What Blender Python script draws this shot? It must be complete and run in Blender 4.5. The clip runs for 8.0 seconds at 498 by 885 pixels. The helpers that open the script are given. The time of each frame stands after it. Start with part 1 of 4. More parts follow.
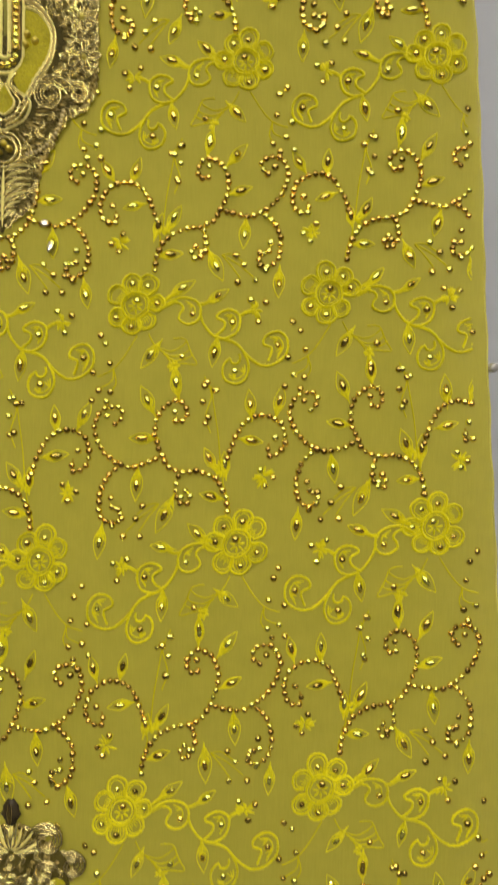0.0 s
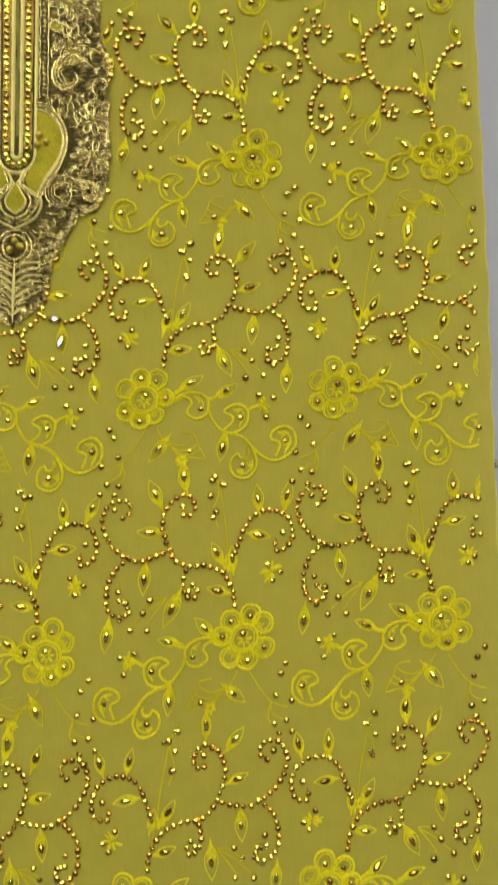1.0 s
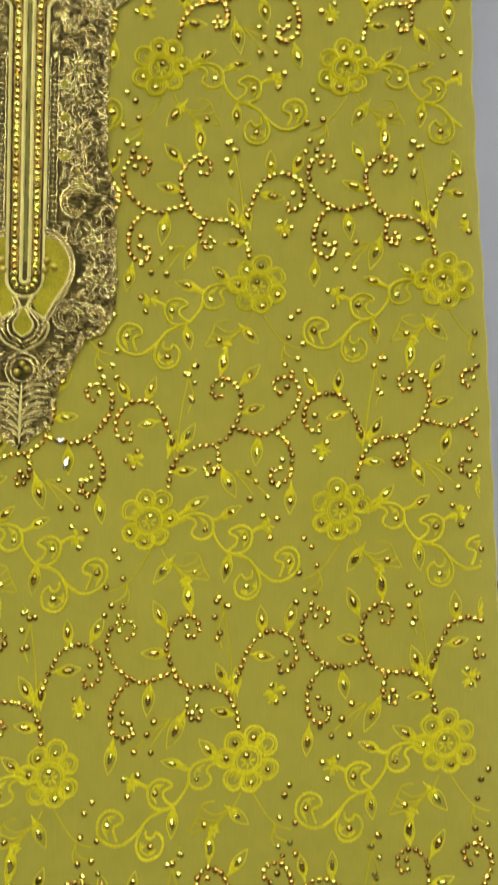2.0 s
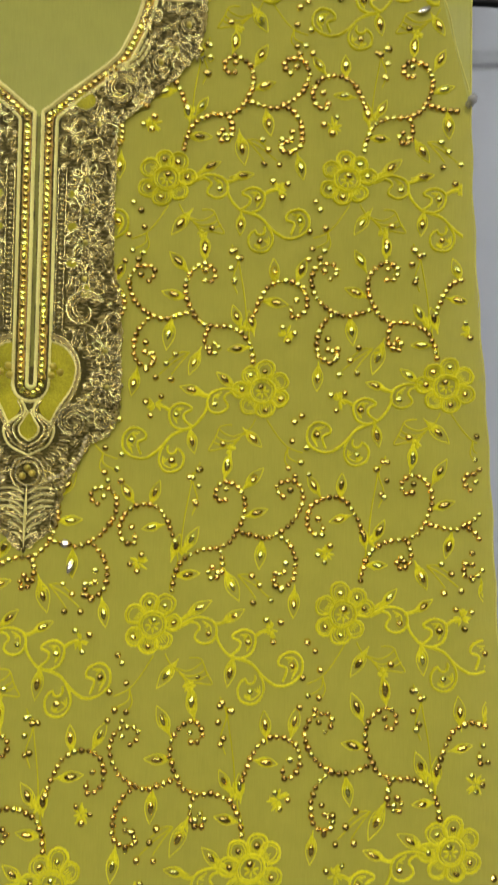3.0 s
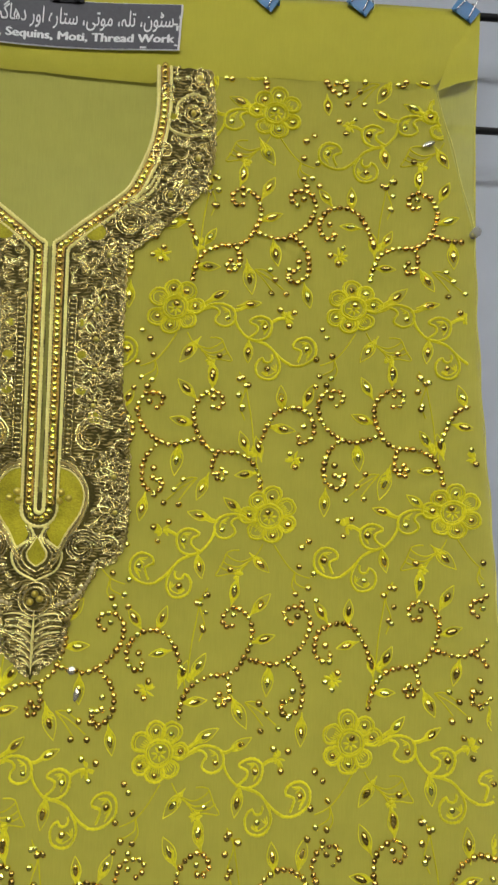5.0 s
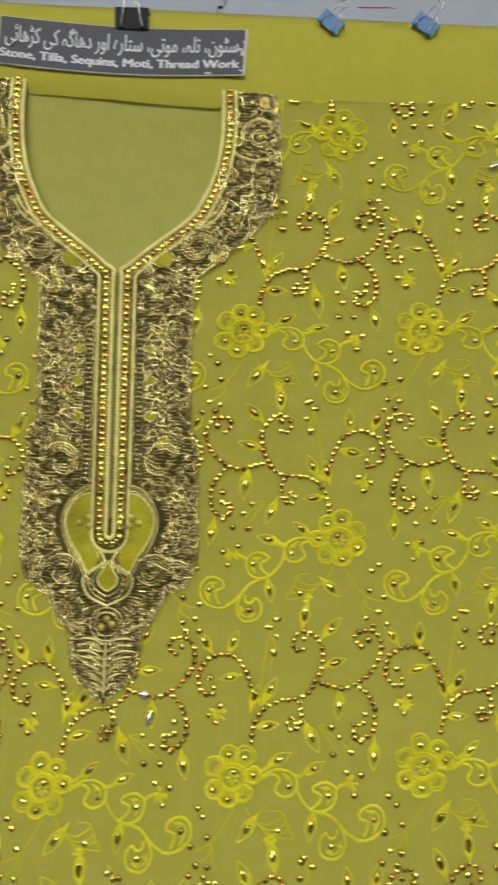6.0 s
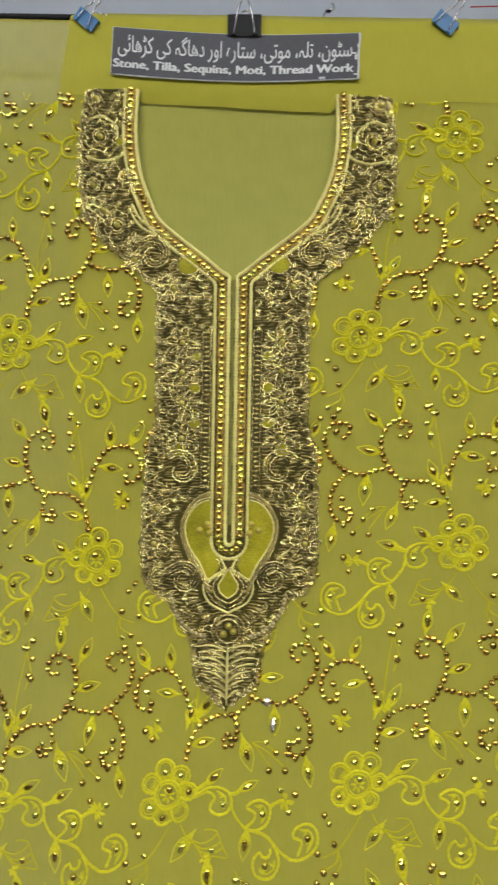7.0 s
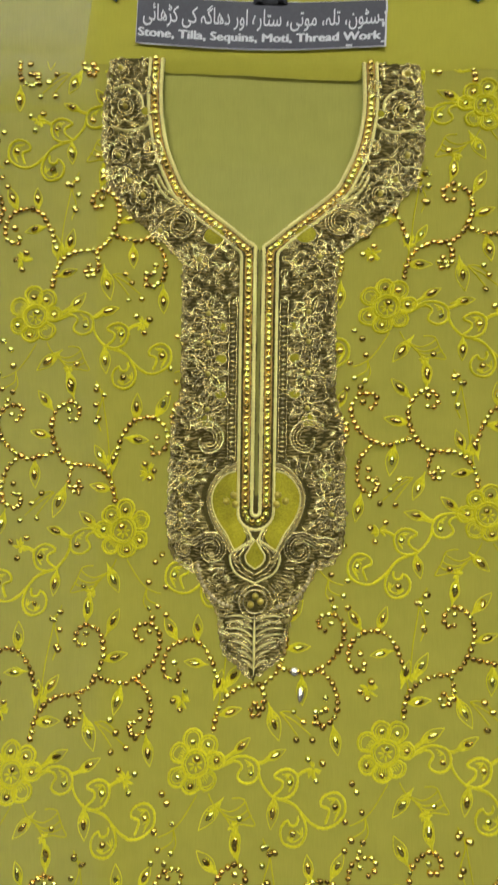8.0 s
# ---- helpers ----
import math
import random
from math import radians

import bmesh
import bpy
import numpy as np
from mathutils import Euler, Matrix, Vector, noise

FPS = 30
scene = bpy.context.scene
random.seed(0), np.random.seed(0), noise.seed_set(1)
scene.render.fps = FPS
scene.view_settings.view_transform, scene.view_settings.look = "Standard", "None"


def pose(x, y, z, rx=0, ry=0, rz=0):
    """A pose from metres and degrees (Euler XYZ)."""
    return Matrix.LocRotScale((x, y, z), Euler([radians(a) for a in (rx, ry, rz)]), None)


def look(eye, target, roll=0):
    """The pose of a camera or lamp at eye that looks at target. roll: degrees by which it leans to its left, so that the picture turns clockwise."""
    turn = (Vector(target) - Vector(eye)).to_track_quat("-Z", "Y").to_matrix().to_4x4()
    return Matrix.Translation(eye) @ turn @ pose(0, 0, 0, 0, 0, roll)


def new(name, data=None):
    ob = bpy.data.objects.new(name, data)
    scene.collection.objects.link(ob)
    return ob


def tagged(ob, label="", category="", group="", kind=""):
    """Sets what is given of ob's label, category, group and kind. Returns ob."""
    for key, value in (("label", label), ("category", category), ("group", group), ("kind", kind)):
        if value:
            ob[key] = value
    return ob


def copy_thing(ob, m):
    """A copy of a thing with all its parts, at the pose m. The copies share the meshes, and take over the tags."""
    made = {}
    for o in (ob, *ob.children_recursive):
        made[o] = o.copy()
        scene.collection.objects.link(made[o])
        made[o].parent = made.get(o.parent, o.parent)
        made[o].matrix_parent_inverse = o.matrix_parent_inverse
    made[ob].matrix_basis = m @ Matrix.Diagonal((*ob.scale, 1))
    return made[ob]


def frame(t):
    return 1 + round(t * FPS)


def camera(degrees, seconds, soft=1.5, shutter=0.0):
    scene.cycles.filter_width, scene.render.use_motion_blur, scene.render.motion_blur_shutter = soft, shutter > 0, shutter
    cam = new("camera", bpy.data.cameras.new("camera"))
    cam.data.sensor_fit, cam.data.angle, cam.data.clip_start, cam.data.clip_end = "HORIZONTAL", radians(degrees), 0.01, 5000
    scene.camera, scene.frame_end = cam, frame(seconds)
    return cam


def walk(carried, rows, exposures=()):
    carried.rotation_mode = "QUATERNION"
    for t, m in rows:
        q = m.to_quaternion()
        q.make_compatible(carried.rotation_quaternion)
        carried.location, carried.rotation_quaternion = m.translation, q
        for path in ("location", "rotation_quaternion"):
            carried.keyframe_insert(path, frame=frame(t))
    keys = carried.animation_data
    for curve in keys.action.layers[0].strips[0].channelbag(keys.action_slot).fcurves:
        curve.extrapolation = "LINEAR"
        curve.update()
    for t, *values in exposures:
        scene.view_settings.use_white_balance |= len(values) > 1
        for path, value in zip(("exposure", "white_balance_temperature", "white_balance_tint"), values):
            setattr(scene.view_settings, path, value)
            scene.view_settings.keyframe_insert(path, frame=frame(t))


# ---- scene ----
cam = camera(51.7, 8.0, soft=2.3, shutter=0.7)
PATH = [
    (0, (0.235, -0.497, 0.841), (0.23, 1.501, 0.754), 0.8),
    (0.5, (0.229, -0.496, 0.884), (0.224, 1.503, 0.814), 0.8),
    (1, (0.226, -0.496, 0.924), (0.222, 1.503, 0.872), 0.9),
    (1.5, (0.223, -0.497, 0.98), (0.22, 1.503, 0.941), 1.0),
    (3, (0.215, -0.501, 1.127), (0.209, 1.499, 1.146), 1.1),
    (3.5, (0.214, -0.503, 1.165), (0.201, 1.497, 1.198), 1.2),
    (4, (0.212, -0.504, 1.195), (0.201, 1.495, 1.242), 1.3),
    (5.5, (0.195, -0.507, 1.255), (0.18, 1.492, 1.321), 1.0),
    (6, (0.144, -0.508, 1.264), (0.109, 1.491, 1.325), 0.6),
    (6.5, (0.086, -0.509, 1.269), (0.028, 1.489, 1.328), 0.2),
    (7, (0.037, -0.51, 1.27), (-0.043, 1.487, 1.33), -0.2),
    (7.5, (0.018, -0.511, 1.268), (-0.073, 1.486, 1.324), -0.3),
    (8, (0.012, -0.51, 1.245), (-0.075, 1.488, 1.289), -0.3),
]
walk(cam, [(t, look(eye, target, roll)) for t, eye, target, roll in PATH],
     exposures=((0, 0.0, 7200, 10), (1.5, 0.0, 6650, 9.5), (3.5, 0.0, 6350, 9), (5.5, 0.0, 6120, 8.5), (8, 0.0, 6050, 8.5)))

LAMP = 11.5

# ---------- light ----------
world = bpy.data.worlds.new("world")
scene.world = world
world.use_nodes = True
world.node_tree.nodes["Background"].inputs[0].default_value = (0.80, 0.88, 1.0, 1)
world.node_tree.nodes["Background"].inputs[1].default_value = 0.05


# ---------- materials ----------
def material(name, color, rough=0.6, metal=0.0, vary=0.1, scale=200.0, bump=0.2, bump_scale=800.0, stretch=(1, 1, 1), random_tint=0.0, see=0.0, translucent=0.0, sheen=0.0, dirt=0.0, gloss=0.5):
    """A procedural surface: two scales of colour noise, fine relief, and for cloth some light let through."""
    mat = bpy.data.materials.new(name)
    mat.use_nodes = True
    nt = mat.node_tree
    n, l = nt.nodes, nt.links
    b = n["Principled BSDF"]
    out = n["Material Output"]
    co = n.new("ShaderNodeTexCoord")
    mp = n.new("ShaderNodeMapping")
    mp.inputs["Scale"].default_value = stretch
    l.new(co.outputs["Object"], mp.inputs["Vector"])
    n1 = n.new("ShaderNodeTexNoise")
    n1.inputs["Scale"].default_value = scale
    n1.inputs["Detail"].default_value = 4
    l.new(mp.outputs[0], n1.inputs["Vector"])
    n2 = n.new("ShaderNodeTexNoise")
    n2.inputs["Scale"].default_value = scale * 0.06
    n2.inputs["Detail"].default_value = 3
    l.new(co.outputs["Object"], n2.inputs["Vector"])
    add = n.new("ShaderNodeMath")
    add.operation = "ADD"
    l.new(n1.outputs["Fac"], add.inputs[0])
    l.new(n2.outputs["Fac"], add.inputs[1])
    rng = n.new("ShaderNodeMapRange")
    rng.inputs["From Min"].default_value, rng.inputs["From Max"].default_value = 0.7, 1.3
    rng.inputs["To Min"].default_value, rng.inputs["To Max"].default_value = 1 - vary - dirt, 1 + vary
    l.new(add.outputs[0], rng.inputs["Value"])
    fac = rng.outputs[0]
    if random_tint:
        oi = n.new("ShaderNodeObjectInfo")
        ge = n.new("ShaderNodeNewGeometry")
        s = n.new("ShaderNodeMath")
        s.operation = "ADD"
        l.new(oi.outputs["Random"], s.inputs[0])
        l.new(ge.outputs["Random Per Island"], s.inputs[1])
        w = n.new("ShaderNodeMath")
        w.operation = "FRACT"
        l.new(s.outputs[0], w.inputs[0])
        r2 = n.new("ShaderNodeMapRange")
        r2.inputs["To Min"].default_value, r2.inputs["To Max"].default_value = 1 - random_tint, 1 + random_tint
        l.new(w.outputs[0], r2.inputs["Value"])
        m2 = n.new("ShaderNodeMath")
        m2.operation = "MULTIPLY"
        l.new(fac, m2.inputs[0])
        l.new(r2.outputs[0], m2.inputs[1])
        fac = m2.outputs[0]
    mul = n.new("ShaderNodeVectorMath")
    mul.operation = "SCALE"
    mul.inputs[0].default_value = color
    l.new(fac, mul.inputs["Scale"])
    l.new(mul.outputs[0], b.inputs["Base Color"])
    b.inputs["Roughness"].default_value = rough
    b.inputs["Metallic"].default_value = metal
    b.inputs["Specular IOR Level"].default_value = gloss
    if sheen:
        b.inputs["Sheen Weight"].default_value = sheen
    if bump:
        n3 = n.new("ShaderNodeTexNoise")
        n3.inputs["Scale"].default_value = bump_scale
        n3.inputs["Detail"].default_value = 2
        l.new(mp.outputs[0], n3.inputs["Vector"])
        bp = n.new("ShaderNodeBump")
        bp.inputs["Strength"].default_value = bump
        bp.inputs["Distance"].default_value = 0.0006
        l.new(n3.outputs["Fac"], bp.inputs["Height"])
        l.new(bp.outputs[0], b.inputs["Normal"])
    last = b.outputs[0]
    if translucent:
        tr = n.new("ShaderNodeBsdfTranslucent")
        l.new(mul.outputs[0], tr.inputs["Color"])
        mx = n.new("ShaderNodeMixShader")
        mx.inputs[0].default_value = translucent
        l.new(last, mx.inputs[1])
        l.new(tr.outputs[0], mx.inputs[2])
        last = mx.outputs[0]
    if see:
        tp = n.new("ShaderNodeBsdfTransparent")
        mx = n.new("ShaderNodeMixShader")
        mx.inputs[0].default_value = see
        l.new(last, mx.inputs[1])
        l.new(tp.outputs[0], mx.inputs[2])
        last = mx.outputs[0]
    l.new(last, out.inputs["Surface"])
    return mat


CLOTH = material("georgette", (0.600, 0.555, 0.080), 0.75, vary=0.05, scale=900, bump=0.22, bump_scale=1500, stretch=(1, 1, 0.06), see=0.24, translucent=0.15, sheen=0.1, gloss=0.18)
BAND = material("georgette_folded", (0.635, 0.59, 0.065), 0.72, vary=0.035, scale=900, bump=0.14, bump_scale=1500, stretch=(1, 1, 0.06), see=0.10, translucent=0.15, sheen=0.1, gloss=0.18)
BACK = material("georgette_back", (0.57, 0.555, 0.115), 0.75, vary=0.05, scale=900, bump=0.3, bump_scale=1500, stretch=(1, 1, 0.06), see=0.15, translucent=0.15, sheen=0.1, gloss=0.18)
SELVAGE = material("selvage", (0.66, 0.62, 0.13), 0.7, vary=0.08, scale=500, gloss=0.18)
THREAD = material("yellow_thread", (0.75, 0.69, 0.012), 0.6, vary=0.16, scale=420, bump=0.6, bump_scale=1800, random_tint=0.08, sheen=0.15, gloss=0.18)
FAINT = material("yellow_fine_thread", (0.76, 0.69, 0.015), 0.6, vary=0.12, scale=420, bump=0.4, bump_scale=1800, random_tint=0.08, see=0.25, gloss=0.18)
BROWN_THREAD = material("bronze_thread", (0.50, 0.36, 0.04), 0.55, 0.2, vary=0.15, scale=420, bump=0.4, bump_scale=1800, see=0.2, gloss=0.18)
GOLD_BED = material("stone_bed_thread", (0.50, 0.30, 0.06), 0.5, 0.4, vary=0.2, scale=600, bump=0.5, bump_scale=1800)
GOLD = material("gold_stone", (0.96, 0.67, 0.16), 0.14, 1.0, vary=0.08, scale=60, bump=0.0, random_tint=0.55)
AMBER = material("topaz_stone", (0.97, 0.76, 0.18), 0.13, 1.0, vary=0.08, scale=60, bump=0.0, random_tint=0.55)
ZARI = material("zari_thread", (0.79, 0.69, 0.30), 0.25, 0.90, vary=0.30, scale=700, bump=0.7, bump_scale=1500, random_tint=0.30)
ANTIQUE = material("antique_zari_thread", (0.36, 0.28, 0.085), 0.30, 0.8, vary=0.35, scale=700, bump=1.0, bump_scale=1500, random_tint=0.45)
DARK_ZARI = material("dark_zari_thread", (0.055, 0.042, 0.020), 0.4, 0.3, vary=0.2, scale=500, bump=0.6, bump_scale=1500)
ZARI_BASE = material("zari_ground", (0.085, 0.070, 0.014), 0.6, 0.0, vary=0.5, scale=500, bump=0.9, bump_scale=1500, gloss=0.18)
CORD = material("pale_cord", (0.93, 0.84, 0.29), 0.40, 0.12, vary=0.18, scale=600, bump=0.3, bump_scale=1500, stretch=(1, 1, 4), random_tint=0.1, gloss=0.3)
SLIT = material("olive_slit", (0.24, 0.225, 0.05), 0.7, vary=0.25, scale=500, bump=0.5, gloss=0.18)
HEART = material("yellow_raw_silk", (0.42, 0.375, 0.015), 0.5, vary=0.40, scale=520, bump=1.0, bump_scale=700, stretch=(1, 1, 2.2), gloss=0.2)
BRASS = material("brass_ball", (0.66, 0.55, 0.11), 0.28, 0.9, vary=0.1, scale=90, bump=0.0)
SILVER = material("silver_stone", (0.90, 0.86, 0.70), 0.2, 0.9, vary=0.05, scale=90, bump=0.0)
PEARL = material("silver_bead", (0.80, 0.68, 0.32), 0.25, 0.6, vary=0.1, scale=90, bump=0.0, random_tint=0.2)
WALL = material("painted_panel", (0.46, 0.495, 0.57), 0.55, vary=0.03, scale=30, bump=0.1, bump_scale=300)
CEILING = material("ceiling_paint", (0.75, 0.75, 0.74), 0.8, vary=0.03, scale=10, bump=0.05)
# unseen walls and floor, coloured dark so the stones reflect dark halves
UNSEEN_WALL = material("unseen_dark_wall", (0.07, 0.058, 0.045), 0.6, vary=0.4, scale=6, bump=0.1)
FLOOR = material("unseen_dark_floor", (0.07, 0.062, 0.055), 0.35, vary=0.08, scale=8, bump=0.05)
BLACK = material("black_metal", (0.008, 0.008, 0.009), 0.45, vary=0.1, scale=200, bump=0.1, gloss=0.2)
BLUE = material("blue_lacquer", (0.045, 0.19, 0.42), 0.35, vary=0.08, scale=150, bump=0.05)
STEEL = material("nickel_wire", (0.62, 0.62, 0.64), 0.25, 1.0, vary=0.05, scale=200, bump=0.0)
PAPER = material("grey_printed_paper", (0.085, 0.085, 0.098), 0.6, vary=0.12, scale=260, bump=0.2, bump_scale=500)
PAPER_EDGE = material("white_paper", (0.72, 0.72, 0.70), 0.7, vary=0.06, scale=200, bump=0.1)
INK = material("white_print", (0.78, 0.78, 0.78), 0.6, vary=0.08, scale=300, bump=0.0)
RED = material("red_plastic", (0.50, 0.03, 0.03), 0.4, vary=0.06, scale=100, bump=0.0)
CLEAR = material("clear_plastic", (0.62, 0.62, 0.62), 0.10, vary=0.04, scale=100, bump=0.0)
CLEAR.node_tree.nodes["Principled BSDF"].inputs["Transmission Weight"].default_value = 0.65
GLOW = bpy.data.materials.new("lamp_diffuser")
GLOW.use_nodes = True
GLOW.node_tree.nodes["Principled BSDF"].inputs["Emission Color"].default_value = (1.0, 0.96, 0.90, 1)
GLOW.node_tree.nodes["Principled BSDF"].inputs["Emission Strength"].default_value = LAMP


# ---------- mesh helpers ----------
class Shape:
    """Collects vertices and faces of one mesh."""

    def __init__(self):
        self.v, self.f = [], []

    def add(self, verts, faces):
        k = len(self.v)
        self.v += [tuple(p) for p in verts]
        self.f += [tuple(i + k for i in f) for f in faces]
        return self

    def mesh(self, name, mat, smooth=True):
        me = bpy.data.meshes.new(name)
        me.from_pydata(self.v, [], self.f)
        me.materials.append(mat)
        if smooth:
            me.shade_smooth()
        me.update()
        return me


def part(name, shape, mat, parent, label="", smooth=True):
    ob = new(name, shape.mesh(name, mat, smooth))
    ob.parent = parent
    return tagged(ob, label)


def box(shape, x0, x1, y0, y1, z0, z1, m=None):
    vs = [Vector((x, y, z)) for x in (x0, x1) for y in (y0, y1) for z in (z0, z1)]
    if m is not None:
        vs = [m @ p for p in vs]
    return shape.add(vs, [(0, 1, 3, 2), (4, 6, 7, 5), (0, 4, 5, 1), (2, 3, 7, 6), (0, 2, 6, 4), (1, 5, 7, 3)])


def tube(shape, pts, r, sides=8, closed=False):
    """A round wire along points in space."""
    pts = [Vector(p) for p in pts]
    n = len(pts)
    vs, fs = [], []
    for i, p in enumerate(pts):
        a, b = (pts[i - 1], pts[(i + 1) % n]) if closed else (pts[max(i - 1, 0)], pts[min(i + 1, n - 1)])
        t = (b - a).normalized()
        s = t.cross(Vector((0.13, 0.9, 0.31))).normalized()
        u = s.cross(t)
        vs += [p + r * (math.cos(k * math.tau / sides) * s + math.sin(k * math.tau / sides) * u) for k in range(sides)]
    for i in range(n if closed else n - 1):
        j = (i + 1) % n
        fs += [(i * sides + k, i * sides + (k + 1) % sides, j * sides + (k + 1) % sides, j * sides + k) for k in range(sides)]
    if not closed:
        fs += [tuple(range(sides))[::-1], tuple(range((n - 1) * sides, n * sides))]
    return shape.add(vs, fs)


def spline(ctrl, step):
    """A smooth line through control points, evenly stepped."""
    c = [Vector(p) for p in ctrl]
    c = [2 * c[0] - c[1]] + c + [2 * c[-1] - c[-2]]
    fine = []
    for i in range(1, len(c) - 2):
        p0, p1, p2, p3 = c[i - 1:i + 3]
        for k in range(10):
            t = k / 10
            fine.append(0.5 * (2 * p1 + (p2 - p0) * t + (2 * p0 - 5 * p1 + 4 * p2 - p3) * t * t + (3 * p1 - p0 - 3 * p2 + p3) * t ** 3))
    fine.append(c[-2])
    out, left = [fine[0]], step
    for a, b in zip(fine, fine[1:]):
        d = (b - a).length
        while d >= left and d > 0:
            a = a + (b - a) * (left / d)
            d -= left
            out.append(a)
            left = step
        left -= d
    return out


def table(z, rows):
    """Looks up a value between rows of (z, value), z falling."""
    if z >= rows[0][0]:
        return rows[0][1]
    for (a, p), (b, q) in zip(rows, rows[1:]):
        if z >= b:
            return q + (p - q) * (z - b) / (a - b)
    return rows[-1][1]


# ---------- the hanging cloth, as a plan ----------
RIGHT_EDGE = ((1.72, 0.4275), (1.57, 0.4240), (1.47, 0.4257), (1.39, 0.4290), (1.29, 0.4373), (1.186, 0.4478), (1.076, 0.4560), (0.945, 0.4624), (0.857, 0.4671), (0.76, 0.4734), (0.676, 0.4788), (0.25, 0.508))
LEFT_EDGE = -0.46
OUTER = ((1.638, 0.153), (1.59, 0.159), (1.55, 0.160), (1.515, 0.153), (1.487, 0.131), (1.465, 0.103), (1.440, 0.077), (1.37, 0.076), (1.31, 0.076), (1.27, 0.086), (1.22, 0.088), (1.174, 0.089), (1.150, 0.086), (1.137, 0.078), (1.128, 0.060), (1.112, 0.0525), (1.087, 0.0370), (1.047, 0.0305), (1.033, 0.0135), (1.018, 0.001))
INNER = ((1.638, 0.0995), (1.595, 0.101), (1.563, 0.0975), (1.535, 0.089), (1.508, 0.0735), (1.489, 0.051), (1.472, 0.0285), (1.455, 0.008), (1.448, 0.0))


def lie(z):
    """How far the cloth sags back towards the wall at a height."""
    return -0.003 + 0.0135 * math.exp(-((z - 1.12) / 0.30) ** 2)


def on(x, z, h=0.0):
    """A place on the cloth, h metres proud of it."""
    return (x, lie(z) - h, z)


def axis(z):
    return -0.0076 + 0.0131 * (z - 1.03) / 0.6


def neck(x, z):
    """From the neckline's own half-plan to the cloth: it leans a little towards the top."""
    k = min(max((z - 1.44) / 0.19, 0), 1)
    return x + axis(z), z - 0.06 * x * k


def fold_low(x):
    return 1.6365 - 0.062 * min(x, 0.16) - 0.018 * max(x - 0.16, 0)


def top_edge(x):
    return 1.7135 - 0.060 * x if x < 0.14 else 1.7051 - 0.050 * (x - 0.14)


def seam(z):
    """The cut shoulder edge of the front cloth."""
    return 0.3856 + (1.6113 - z) * 0.283 if z > 1.478 else 9.0


def in_patch(x, z, grow=0.0):
    if z < 1.016:
        return False
    return abs(x - axis(z)) < table(z, OUTER) + grow


def free(x, z, margin=0.006):
    """Is the front cloth bare here, so that embroidery shows?"""
    border = 0.005 + 0.008 * min(max((1.1 - z) / 0.4, 0), 1)
    return LEFT_EDGE < x < min(table(z, RIGHT_EDGE) - border, seam(z)) - margin and 0.27 < z < fold_low(x) - 0.003 and not in_patch(x, z, -0.002) and not in_hem(x, z)


def in_hem(x, z):
    return z < 0.455 and abs(x - 0.003) < 0.012 + 0.058 * min(1, (0.455 - z) / 0.05)


def ribbon(shape, pts, w, h, base=0.0004, taper=False, test=None, twist=0.0):
    """A raised thread along points (x, z) on the cloth, with a rounded back; cut where test says no."""
    runs, run = [], []
    for p in pts:
        if test is None or test(p[0], p[1]):
            run.append(p)
        else:
            runs.append(run)
            run = []
    runs.append(run)
    for run in runs:
        n = len(run)
        if n < 2:
            continue
        vs, fs = [], []
        for i in range(n):
            a, b = run[max(i - 1, 0)], run[min(i + 1, n - 1)]
            dx, dz = b[0] - a[0], b[1] - a[1]
            d = math.hypot(dx, dz) or 1.0
            k = (0.15 + 0.85 * math.sin(math.pi * (i + 0.3) / (n - 0.4))) if taper else 1.0 + twist * (1 if i % 2 else -1)
            sx, sz = -dz / d * w * 0.5 * k, dx / d * w * 0.5 * k
            x, z = run[i][0], run[i][1]
            k *= 1.0 + 0.22 * noise.noise((x * 420, z * 420, w * 900))
            sx, sz = sx * (1.0 + 0.25 * noise.noise((x * 300, z * 300, 7.0))), sz * (1.0 + 0.25 * noise.noise((x * 300, z * 300, 7.0)))
            vs += [on(x - sx, z - sz, base), on(x - 0.55 * sx, z - 0.55 * sz, base + 0.85 * h * k), on(x + 0.55 * sx, z + 0.55 * sz, base + 0.85 * h * k), on(x + sx, z + sz, base)]
        for i in range(n - 1):
            q = 4 * i
            fs += [(q, q + 4, q + 5, q + 1), (q + 1, q + 5, q + 6, q + 2), (q + 2, q + 6, q + 7, q + 3)]
        shape.add(vs, fs)


def gem_mesh(name, mat, rx, rz, h, sides=8, point=0.0, smooth=True):
    """A faceted stone: a girdle, a bevelled crown and a small table. It looks along -y."""
    s = Shape()
    rings = ((1.0, 0.0), (1.0, 0.20), (0.87, 0.52), (0.64, 0.79), (0.36, 0.94), (0.10, 1.0))
    vs, fs = [], []
    for r, y in rings:
        for k in range(sides):
            a = (k + 0.5) * math.tau / sides
            px, pz = math.cos(a), math.sin(a)
            px *= 1 - point * abs(pz) ** 1.5
            vs.append((rx * r * px, -h * y, rz * r * pz))
    for j in range(len(rings) - 1):
        fs += [(j * sides + k, j * sides + (k + 1) % sides, (j + 1) * sides + (k + 1) % sides, (j + 1) * sides + k) for k in range(sides)]
    fs.append(tuple((len(rings) - 1) * sides + k for k in range(sides)))
    me = s.add(vs, fs).mesh(name, mat, False)
    for f in me.polygons:
        f.use_smooth = smooth and f.center.y < -0.45 * h
    return me


